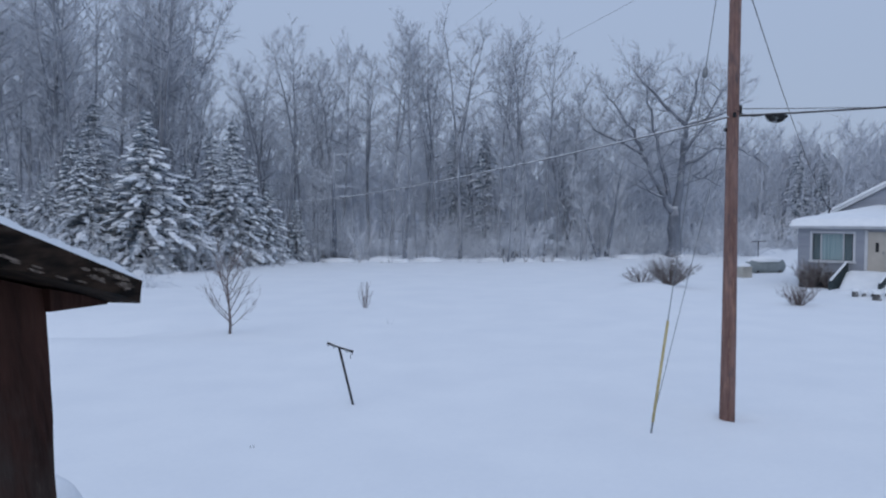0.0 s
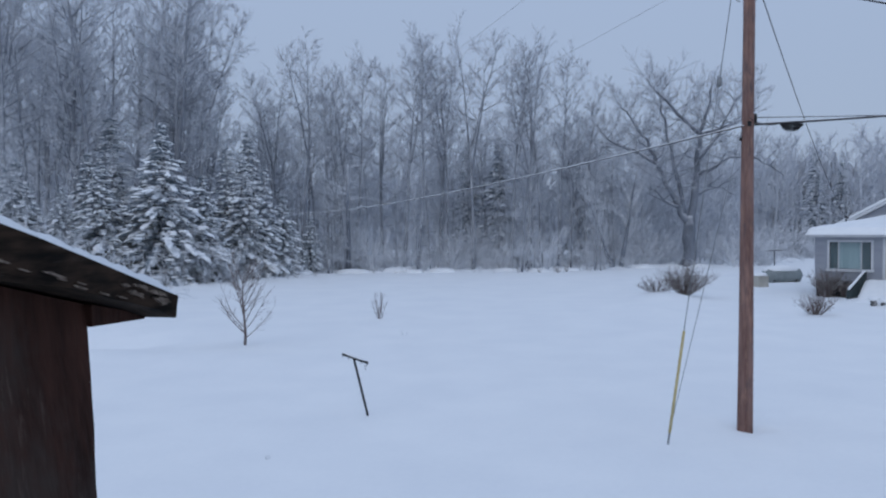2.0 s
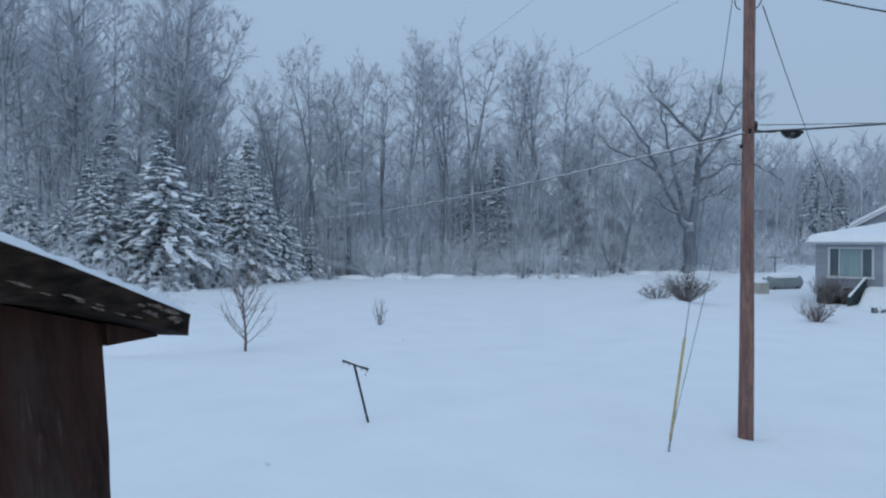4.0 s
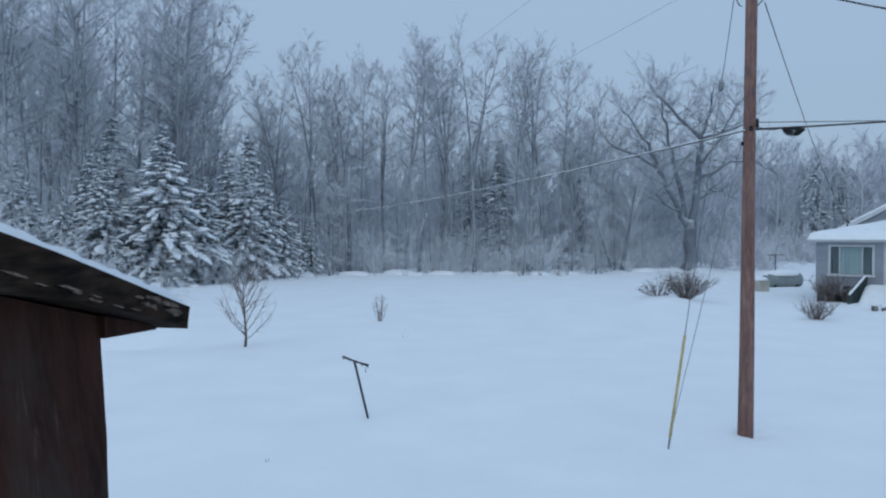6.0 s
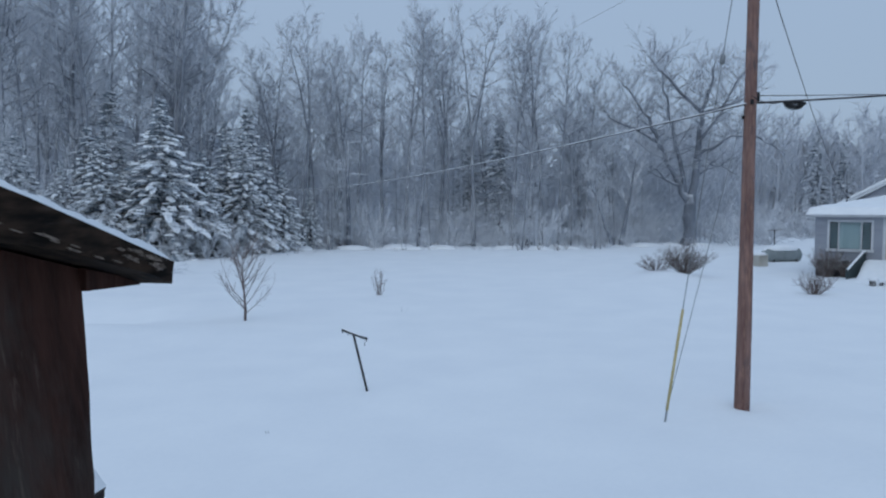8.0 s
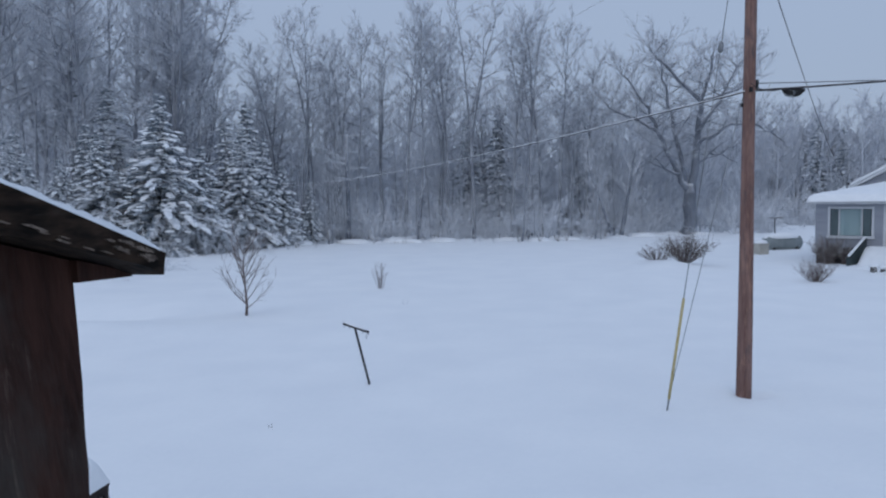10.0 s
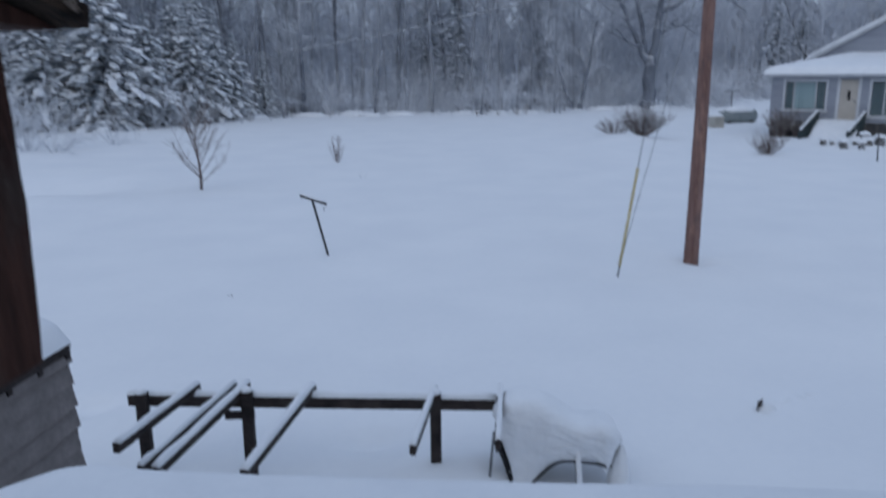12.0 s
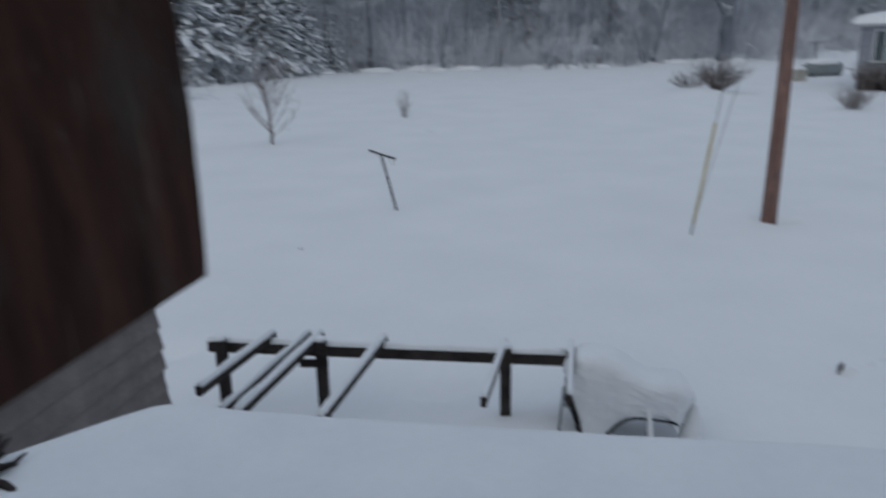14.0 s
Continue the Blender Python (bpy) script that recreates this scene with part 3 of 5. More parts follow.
# the wood behind them
for i in range(46):
    y = R.uniform(72, 88)
    x = R.uniform(-0.68, 0.22) * y
    h = R.uniform(13.0, 17.5) + (6 if x < -0.33 * y else 0) - (2 if x > 0.15 * y else 0)
    plant(R.choice(TALL[1:6] + THIN), x, y, R.uniform(0, 360), h / 18)
for i in range(56):
    y = R.uniform(62.5, 76)
    x = R.uniform(-0.6, 0.26) * y
    plant(R.choice(THIN), x, y, R.uniform(0, 360), R.uniform(0.35, 0.85))
for i in range(105):
    x = R.uniform(-17, 32)
    y = 64.5 + R.uniform(0, 11) + max(0, x - 10) * 0.35
    if abs(x - 21.6) < 3 and y < 71.5 or abs(x + 9.25) < 1.0 and y < 66:
        continue
    plant(R.choice(BRUSH), x, y, R.uniform(0, 360), R.uniform(0.5, 1.5))
for i in range(30):
    y = R.uniform(86, 100)
    plant(R.choice(BRUSH), R.uniform(0.24, 0.6) * y, y, R.uniform(0, 360), R.uniform(0.8, 1.6))
for i in range(44):
    x = R.uniform(-42, -15)
    plant(R.choice(BRUSH + THIN[:1]), x, 54 + (x + 15) * 0.12 + R.uniform(-1.5, 7), R.uniform(0, 360), R.uniform(0.5, 1.2))
# tangled young growth in front of the spruces
for x, y, k, size in ((-29.0, 46.5, 0, 1.9), (-27.0, 47.2, 1, 1.6), (-31.5, 47.0, 2, 2.2), (-25.0, 48.2, 2, 1.3), (-17.2, 51.5, 1, 1.25), (-16.0, 52.8, 0, 1.0), (-18.6, 49.8, 2, 0.9),
                      (-22.5, 48.5, 1, 1.0), (-16.9, 36.4, 1, 0.8), (-18.6, 37.0, 0, 1.0), (-20.3, 38.0, 1, 1.3), (-15.6, 39.8, 1, 0.5), (-14.5, 57.0, 2, 0.9), (-33.0, 48.0, 1, 2.0)):
    plant(BRUSH[k], x, y, R.uniform(0, 360), size)
for x, y, size in ((-28.0, 47.5, 0.6), (-30.5, 48.5, 0.75), (-25.5, 49.0, 0.45), (-33.0, 47.5, 0.7)):
    plant(R.choice(THIN), x, y, R.uniform(0, 360), size)
for i in range(11):
    plant(R.choice(TALL[:4]), R.uniform(-44, -19), R.uniform(60, 78), R.uniform(0, 360), R.uniform(0.95, 1.25))
# spruces
for x, y, h, k, turn in ((-20.1, 51.5, 11.0, 0, 0), (-24.0, 50.8, 8.4, 0, 90), (-26.2, 53.5, 9.4, 1, 30), (-16.2, 57.5, 9.2, 1, 200), (-18.2, 60.0, 10.5, 2, 120),
                         (-13.9, 60.5, 6.6, 1, 300), (-28.5, 50.0, 7.0, 1, 150), (-22.5, 56.5, 10.8, 2, 240), (-31.0, 53.0, 9.0, 2, 10), (-12.2, 63.0, 5.4, 2, 70), (-22.1, 53.6, 8.0, 1, 45), (-18.2, 54.0, 7.6, 0, 130), (-15.0, 59.0, 8.6, 2, 260), (-26.4, 50.2, 6.6, 0, 210), (-30.2, 50.6, 8.2, 1, 310),
                         (14.0, 84.0, 12.5, 3, 0), (16.0, 88.0, 13.0, 3, 40), (4.6, 80.0, 13.5, 3, 70), (1.2, 83.0, 13.0, 3, 10), (47.0, 100.0, 13.5, 3, 0), (52.5, 104.0, 12.5, 3, 90), (-17.5, 63.5, 12.0, 2, 20), (-27.5, 60.0, 13.0, 1, 60)):
    plant(SPRUCE[k], x, y, turn, h / 10.0)
old_tree(21.6, 70.5)
for src in TALL + THIN + BRUSH + SPRUCE:
    clear(src)


def deep_wood():
    """The uncountable trees deeper in the wood, joined."""
    kinds = []
    for k in range(5):
        rnd = random.Random(124 + k)
        t, w_q = Tubes(), Tubes()
        trunk = wander(Vector((0, 0, -0.3)), Vector((rnd.uniform(-.05, .05), 0, 1)), 15.0, 6, 0.07, rnd, 0.03)
        t.add(trunk, [0.12, 0.105, 0.09, 0.07, 0.05, 0.03, 0.01], 4, False)
        for i in range(16):
            w = 0.12 + 0.86 * (i + rnd.random()) / 16
            p, d = along(trunk, w)
            a = rnd.uniform(0, 6.283)
            limb = wander(p, Vector((math.cos(a) * 0.7, math.sin(a) * 0.7, 0.7)), rnd.uniform(2.0, 4.4) * (1.15 - 0.6 * w), 3, 0.2, rnd, 0.08)
            t.add(limb, [0.05, 0.035, 0.025, 0.01], 3, False)
            for j in range(12):
                p3, d3 = along(limb, rnd.uniform(0.1, 1.0))
                w_q.spike(p3, p3 + side_dir(d3, rnd.uniform(0.4, 1.0), rnd) * rnd.uniform(0.5, 1.7), 0.034)
        n = len(t.v)
        kinds.append((np.array([tuple(v) for v in t.v + w_q.v]), np.array(t.f), np.array(w_q.f) + n))
    rnd = random.Random(6)
    vs, fs, base = [], [], 0

    def put(x, y, size):
        nonlocal base
        v, f, tri = kinds[rnd.randrange(5)]
        a = rnd.uniform(0, 6.283)
        c, sn = math.cos(a) * size, math.sin(a) * size
        vs.append(np.stack([v[:, 0] * c - v[:, 1] * sn + x, v[:, 0] * sn + v[:, 1] * c + y, v[:, 2] * size], 1))
        fs.extend((f + base).tolist())
        fs.extend((tri + base).tolist())
        base += len(v)

    for i in range(110):
        y = rnd.uniform(76, 92)
        x = rnd.uniform(-0.18, 0.38) * y
        put(x, y, (rnd.uniform(12.5, 16.0) - 2.5 * max(0.0, x / y - 0.1) / 0.28) / 15)
    for i in range(180):
        y = rnd.uniform(82, 112)
        x = rnd.uniform(-0.70, 0.34) * y
        put(x, y, (rnd.uniform(12.0, 16.5) + (6 if x < -0.33 * y else 0) - (2 if x > 0.18 * y else 0)) / 15)
    for i in range(260):
        y = rnd.uniform(94, 124)
        x = rnd.uniform(0.24, 0.80) * y
        put(x, y, rnd.uniform(0.70, 1.05) * (0.88 + 0.2 * abs(math.sin(x * 0.09))))
    # rime and mist are both in this tone
    o = link_mesh("deep_wood", np.concatenate(vs).tolist(), fs, MIST_RIME)
    tagged(o, "dense rimed trees deeper in the wood, paled with mist", "wood", kind="stuff")


def far_woods():
    """The wood's misty depth, far behind the trees, with a ragged top."""
    rnd = random.Random(3)
    verts, faces = [], []
    n = 700
    for i in range(n + 1):
        a = radians(-62 + 124 * i / n)
        r = 128 + 3 * math.sin(i * 0.7)
        h = 12.0 + 4.0 * noise.noise(Vector((i * 0.06, 0, 0))) + rnd.uniform(-1.6, 1.6) + (4 if a < -0.3 else 0) + (1.5 if a > 0.3 else 0)
        verts += [(r * math.sin(a), r * math.cos(a), -1), (r * math.sin(a), r * math.cos(a), h)]
    for i in range(n):
        faces.append((2 * i, 2 * i + 2, 2 * i + 3, 2 * i + 1))
    o = link_mesh("backdrop", verts, faces, MIST_RIME)
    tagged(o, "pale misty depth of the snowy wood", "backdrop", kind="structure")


deep_wood()
far_woods()


# ---- near things: the snowy deck, the nest box, the unseen home wall behind the camera ----
TURN = -8.5                                   # the home's walls lean this far from the world's axes
HOME = pose(0, 0, 0, 0, 0, TURN)


def build_home():
    # added out of view behind the camera; throws light back on the deck
    w = part("wall_home", one_box(-6, 6, -1.0, -0.75, -0.3, 5.4), BOUNCE_WALL)
    w.matrix_world = HOME
    tagged(w, "unseen house wall of pale lap siding, bouncing light onto the deck", "wall", kind="structure")
    d = thing("deck", HOME, "raised timber deck under deep snow", "deck")
    for i in range(12):
        y = -0.74 + i * 0.185
        part("board", one_box(-2.2, 4.0, y, y + 0.178, 1.98, 2.02, 0.004), BEAM_WOOD, d)
    part("rim_joist", one_box(-1.62, 4.0, 2.16, 2.20, 1.80, 1.975), BEAM_WOOD, d)
    for x in (-1.6, 1.2, 3.85):
        part("post", one_box(x - 0.07, x + 0.07, 2.0, 2.14, -0.4, 1.975, 0.005), BEAM_WOOD, d)


def build_deck_snow():
    """A blanket of snow with a soft rolled edge, over the whole deck."""
    verts, faces = [], []
    ns, nq, na = 120, 26, 9
    rows = nq + na + 2
    for i in range(ns + 1):
        s = -2.25 + 6.4 * i / ns
        n1, n2 = noise.noise(Vector((s * 1.1, 3.3, 0))), noise.noise(Vector((s * 4.0, 8.1, 0)))
        end = 1 - 0.9 * max(0.0, (-1.62 - s) / 0.33) ** 2
        edge = 2.17 + 0.015 * n1 + 0.008 * n2 - 0.9 * max(0.0, -1.60 - s) ** 1.25
        top = 2.307 + 0.030 * min(s + 0.3, 1.2) + 0.006 * n1 + 0.016 * math.exp(-((s + 1.45) / 0.13) ** 2) - 0.05 * max(0.0, -1.55 - s) / 0.4
        for k in range(nq + 1):
            q = -0.74 + (edge + 0.74) * k / nq
            verts.append((s, q, top + 0.006 * noise.noise(Vector((s * 1.2, q * 1.2, 0))) + 0.001 * noise.noise(Vector((s * 7, q * 7, 2)))))
        r = 0.085
        for k in range(1, na):
            a = math.pi / 2 * k / (na - 1)
            verts.append((s, edge + r * math.sin(a), top - r * (1 - math.cos(a)) * 1.15))
        verts.append((s, edge + 0.05, 2.08))
        verts.append((s, edge - 0.03, 2.024))
    m = len(verts) // (ns + 1)
    for i in range(ns):
        for k in range(m - 1):
            a = i * m + k
            faces.append((a, a + 1, a + m + 1, a + m))
    ob = link_mesh("snow_blanket", verts, faces, SNOW_LUMP, None, True)
    ob.matrix_world = HOME
    tagged(ob, "thick smooth blanket of snow lying on the deck", "snow", kind="stuff")


def build_nest_box():
    """A small wooden nest box on a post: its roof slopes down away from the house."""
    m = pose(-0.248, 0.474, 3.645, 0, 0, TURN)
    nb = thing("nest_box", m, "weathered dark brown wooden nest box on a post", "nest box")
    lean_x, lean_y, low = 0.0275, -0.036, -0.214

    def slab(x0, x1, y0, y1, z0, z1, bev=0.002):
        bm = one_box(x0, x1, y0, y1, z0, z1, bev)
        bmesh.ops.subdivide_edges(bm, edges=[e for e in bm.edges if abs(e.verts[0].co.z - e.verts[1].co.z) > 0.1], cuts=12)
        for v in bm.verts:
            w = v.co.z / low
            v.co.x += lean_x * w + 0.004 * math.sin(math.pi * min(max(w, 0), 1)) + 0.0012 * noise.noise(Vector((v.co.y * 9, 0, v.co.z * 30)))
            v.co.y += lean_y * w + 0.0015 * noise.noise(Vector((1, v.co.x * 9, v.co.z * 26)))
        return bm

    for x0 in (-0.016, -0.16):
        bm = slab(x0, x0 + 0.016, -0.19, 0.0, low, 0.004)
        for v in bm.verts:
            if v.co.z > -0.004:
                v.co.z = 0.0100 - v.co.y * 0.238
        part("side_panel", bm, BOX_WOOD, nb)
    part("front_panel", slab(-0.1435, -0.0165, -0.018, -0.002, low, 0.004), BOX_WOOD, nb)
    part("back_panel", slab(-0.1435, -0.0165, -0.188, -0.172, low, 0.02), BOX_WOOD, nb)
    part("floor", slab(-0.1435, -0.0165, -0.171, -0.019, low + 0.002, low + 0.018, 0.001), BOX_WOOD, nb)
    part("gable_board", prism([(0.0568, -0.0054), (-0.003, -0.0034), (-0.003, 0.0108), (0.03, 0.0035), (0.0568, -0.0042)], -0.16, 0.0050, 0.0003), BOX_WOOD, nb)
    bm = prism([(0.060, 0.011), (0.058, -0.0045), (0.03, 0.0045), (-0.22, 0.064), (-0.22, 0.095)], -0.19, 0.0285)
    bmesh.ops.subdivide_edges(bm, edges=bm.edges[:], cuts=5, use_grid_fill=True)
    for v in bm.verts:
        v.co += Vector((noise.noise(v.co * 60), noise.noise(v.co * 70 + Vector((3, 0, 0))), noise.noise(v.co * 55 + Vector((0, 7, 0))))) * 0.0011
    for v in bm.verts:
        w = max(0.0, -0.12 - v.co.y)
        if v.co.z > 0.0045 + (0.03 - v.co.y) * 0.238 + 0.002:
            v.co.z -= w * 0.20
    part("roof", bm, ROOF_WOOD, nb, "blackened roof board with rough edges")
    rnd = random.Random(5)
    t = Tubes()
    for n in range(22):
        y = 0.047 - 0.052 * rnd.random() if n < 13 else -0.005 - 0.11 * rnd.random()
        top = 0.011 + (0.06 - y) * 0.30
        bot = 0.0045 + (0.03 - y) * 0.238
        z = bot + (top - bot) * (rnd.uniform(0.35, 0.88) if n < 13 else rnd.uniform(0.08, 0.38))
        ln = rnd.uniform(0.0016, 0.0046) if n < 13 else rnd.uniform(0.0025, 0.0075)
        tall = 0.42 if n < 13 else 0.13
        k = len(t.v)
        ring = 11
        for j in range(ring):
            a = 6.283 * j / ring
            g = rnd.uniform(0.45, 1.15)
            py, pz = ln * 1.4 * math.cos(a) * g, ln * tall * math.sin(a) * g
            t.v.append(Vector((0.0298, y + py, z + pz - py * 0.27)))
        for j in range(ring):
            t.v.append(t.v[k + j] - Vector((0.0025, 0, 0)))
        t.f.append(tuple(range(k, k + ring)))
        for j in range(ring):
            t.f.append((k + j, k + ring + j, k + ring + (j + 1) % ring, k + (j + 1) % ring))
    pp = t.make("peeling_paint", PAINT_CHIP, nb)
    tagged(pp, "flakes of old pale paint", kind="stuff")
    # snow on its roof
    verts, faces = [], []
    nx, ny = 60, 80
    for j in range(ny + 1):
        y = -0.215 + 0.274 * j / ny
        for i in range(nx + 1):
            x = -0.19 + 0.2175 * i / nx
            ex = min(x + 0.19, 0.0275 - x) / 0.010
            ey = min(y + 0.215, 0.059 - y) / 0.012
            e = max(0.0, min(1.0, min(ex, ey)))
            h = 0.0070 * math.sqrt(e * (2 - e)) * (1 + 0.35 * noise.noise(Vector((x * 45, y * 45, 1))) + 0.28 * noise.noise(Vector((x * 110, y * 110, 6)))) + 0.0012 * noise.noise(Vector((x * 200, y * 200, 4))) * e
            verts.append((x, y, 0.011 + (0.06 - y) * 0.30 - 0.20 * max(0.0, -0.12 - y) + max(h, 0) - 0.0005))
    for j in range(ny):
        for i in range(nx):
            a = j * (nx + 1) + i
            faces.append((a, a + 1, a + nx + 2, a + nx + 1))
    sc = link_mesh("snow_cap", verts, faces, SNOW_LUMP, None, True)
    sc.matrix_world = m
    tagged(sc, "thin cap of snow on the nest box roof", "snow", kind="stuff")
    p = thing("wooden_post", HOME, "square wooden post standing on the deck", "post")
    part("post", one_box(-0.72, -0.63, 0.26, 0.35, 2.02, 3.80, 0.006), BEAM_WOOD, p)
    part("arm", one_box(-0.629, -0.468, 0.285, 0.325, 3.52, 3.58, 0.004), BEAM_WOOD, p)


def build_pile():
    """Dark stems and leaves half buried at the deck's corner."""
    rnd = random.Random(9)
    b = thing("brush_pile", pose(-1.70, 2.02, 2.24), "heap of dark dead stems dusted with snow on the deck", "brush pile")
    for k in range(16):
        a = rnd.uniform(0, 6.283)
        pts = wander(Vector((rnd.uniform(-.16, .12), rnd.uniform(-.15, .15), 0)), Vector((math.cos(a), math.sin(a), 0.12)), rnd.uniform(0.12, 0.24), 4, 0.35, rnd, -0.03)
        tube("stem", pts, [0.010, 0.015, 0.014, 0.010, 0.004], BEAM_WOOD, b, 5)


build_home()
build_deck_snow()
build_nest_box()
build_pile()


# ---- the timber frame, the canopy and the hut in the yard below ----
def joist(parent, a, b, wide, tall, name, snow=0.035):
    """A squared timber from a to b (points on its top's centre line), with a ridge of snow on it."""
    a, b = Vector(a), Vector(b)
    d = b - a
    m = Matrix.Translation(a) @ Vector((1, 0, 0)).rotation_difference(d).to_matrix().to_4x4()
    t = part(name, box(bmesh.new(), 0, d.length, -wide / 2, wide / 2, -tall, 0, 0.006), BEAM_WOOD, parent)
    t.matrix_local = m
    if snow:
        n = 20
        verts, faces = [], []
        for i in range(n + 1):
            x = 0.01 + (d.length - 0.02) * i / n
            h = snow * (0.85 + 0.5 * noise.noise(Vector((x * 3 + a.x * 5, a.y, 0)))) * (0.5 if i in (0, n) else 1)
            for k in range(7):
                w = math.pi * k / 6
                verts.append((x, wide * 0.56 * math.cos(w), 0.001 + h * math.sin(w) ** 0.7 if 0 < k < 6 else -0.008))
        for i in range(n):
            for k in range(6):
                q = i * 7 + k
                faces.append((q, q + 7, q + 8, q + 1))
        faces += [tuple(range(7)), tuple(range(n * 7, n * 7 + 7))[::-1]]
        link_mesh("snow_ridge", verts, faces, SNOW_LUMP, t, True)
    return t


def build_frame():
    f = thing("timber_frame", pose(0, 0, 0), "unfinished frame of dark beams with ridges of snow", "timber frame")
    slope = -0.085
    x0, y0 = -2.62, 6.44

    def on_beam(x, dy=0.0, z=0.79):
        return (x, y0 + (x - x0) * slope + dy, z)

    joist(f, on_beam(x0), on_beam(0.70), 0.075, 0.115, "beam", 0.04)
    for x, top in ((-2.47, 0.83), (-1.52, 0.86), (0.15, 0.86)):
        y = y0 + (x - x0) * slope - 0.085
        p = part("post", one_box(x - 0.048, x + 0.048, y - 0.045, y + 0.045, -0.3, top, 0.005), BEAM_WOOD, f)
        t = Tubes()
        t.lump((x, y, top), 0.056, 0.053, 0.042, 0, 10, 4, 0.08, random.Random(3))
        t.make("snow_cap", SNOW_LUMP, p, True)
    y = y0 + (-1.60 - x0) * slope - 0.06
    part("bracket", one_box(-1.72, -1.46, y - 0.06, y - 0.02, 0.60, 0.67, 0.004), BEAM_WOOD, f)
    for xa, ya, xb, yb, w in ((-2.00, 6.46, -2.30, 5.30, 0.055), (-1.66, 6.46, -2.00, 4.95, 0.036), (-1.55, 6.46, -1.88, 4.92, 0.055), (-0.945, 6.38, -1.24, 4.85, 0.055),
                              (0.155, 6.28, -0.05, 5.15, 0.045), (0.74, 6.25, 0.60, 5.20, 0.04)):
        joist(f, (xa, ya, 0.875), (xb, yb, 0.875), w, 0.082, "joist", 0.035)


def build_canopy():
    """A garden swing's cloth roof, bowed under a great load of snow."""
    m = pose(0.62, 6.0, 0, 0, 0, -7)
    c = thing("swing_canopy", m, "cloth canopy on steel legs sagging under heavy snow", "garden swing")

    def hem(u):
        """Height of the cloth's front edge, from its left end (0) to its right end (1)."""
        if u < 0.16:
            return 0.50 - 0.40 * (u / 0.16) ** 1.4
        if u < 0.30:
            return 0.10
        if u < 0.58:
            return 0.10 + 0.26 * math.sin(math.pi / 2 * (u - 0.30) / 0.28)
        if u < 0.84:
            return 0.36 - 0.02 * ((u - 0.58) / 0.26) ** 2
        return 0.34 - 0.16 * ((u - 0.84) / 0.16) ** 1.3

    nx, nf, nt = 70, 40, 16
    verts, faces = [], []
    for i in range(nx + 1):
        u = i / nx
        x = 0.02 + 1.09 * u
        crest = 0.66 + 0.26 * math.exp(-((u - 0.26) / 0.32) ** 2) + 0.03 * math.exp(-((u - 0.86) / 0.12) ** 2) + 0.008 * math.sin(u * 17)
        e = max(0.0, min(1.0, u / 0.16, (1 - u) / 0.13))
        e = math.sqrt(e * (2 - e))
        base = hem(u) + 0.012
        mid = base + 0.62 * (crest - base)
        crest = mid + (crest - mid) * (0.15 + 0.85 * e)
        belly = 0.04 + 0.15 * e
        for k in range(nf):
            w = k / nf
            y = -belly * (0.35 + 0.65 * math.sin(math.pi * min(1.0, 0.10 + 0.62 * w))) * math.cos(math.pi / 2 * max(0.0, w - 0.5) * 1.5) - 0.02
            z = base + (crest - base) * math.sin(math.pi / 2 * w) ** 0.9
            z += 0.010 * noise.noise(Vector((x * 6, w * 4, 3))) * (1 if k else 0)
            y += 0.022 * noise.noise(Vector((x * 7, z * 26 + x * 6, 7))) * min(1.0, max(0.0, 1.5 - 1.7 * w)) + 0.006 * noise.noise(Vector((x * 30, z * 60, 2)))
            z += 0.012 * noise.noise(Vector((x * 25, 4, 3))) if w < 0.1 else 0
            # the load leans out over the cloth's left end and bulges past its right end
            lean = 0.07 * (1 - w) * max(0.0, 1 - u / 0.25) + 0.12 * (w - 0.8) * max(0.0, (u - 0.75) / 0.25)
            verts.append((x + lean + 0.015 * noise.noise(Vector((u * 9, w * 3, 1))), y, z))
        for k in range(nt + 1):
            w = k / nt
            z = crest + 0.02 * math.sin(math.pi * w * 0.8) - 0.30 * w ** 2.2
            verts.append((x, -0.055 + 0.62 * w, z + 0.012 * noise.noise(Vector((x * 4, w * 4, 5)))))
    r = nf + nt + 1
    for i in range(nx):
        for k in range(r - 1):
            a = i * r + k
            faces.append((a, a + r, a + r + 1, a + 1))
    sn = link_mesh("snow_load", verts, faces, SNOW_LUMP, None, True)
    sn.matrix_world = m
    tagged(sn, "heavy rounded load of snow on the swing's canopy", "snow", kind="stuff")
    us = [0.27 + 0.61 * k / 26 for k in range(27)]
    tube("hem", [(1.13 * u, -0.135, hem(u) - 0.004) for u in us], [0.004] + [0.013] * 25 + [0.006], DARK_METAL, c, 6)
    us = [0.16 * k / 24 for k in range(25)]
    tube("scalloped_edge", [(0.045 + 0.95 * u + 0.022 * abs(math.sin(k * 0.7)) - 0.01, -0.115, hem(u) - 0.016 * abs(math.sin(k * 0.7))) for k, u in enumerate(us)], [0.013 + 0.008 * abs(math.sin(k * 0.7)) for k in range(25)], DARK_METAL, c, 6)
    tube("leg", [(0.035, -0.04, 0.56), (-0.03, -0.16, -0.2)], 0.012, STEEL, c, 8)
    tube("leg", [(0.74, -0.11, 0.44), (0.775, -0.22, -0.2)], 0.020, STEEL, c, 8)
    tube("snow_ridge", [(0.745, -0.135, 0.46), (0.765, -0.19, 0.2), (0.785, -0.245, -0.15)], [0.022, 0.026, 0.026], SNOW_LUMP, c, 8, "snow stuck to the leg")
    tube("leg", [(1.0, 0.3, 0.45), (1.04, 0.45, -0.2)], 0.018, STEEL, c, 8)
    tube("leg", [(0.08, 0.5, 0.5), (0.04, 0.6, -0.2)], 0.018, STEEL, c, 8)
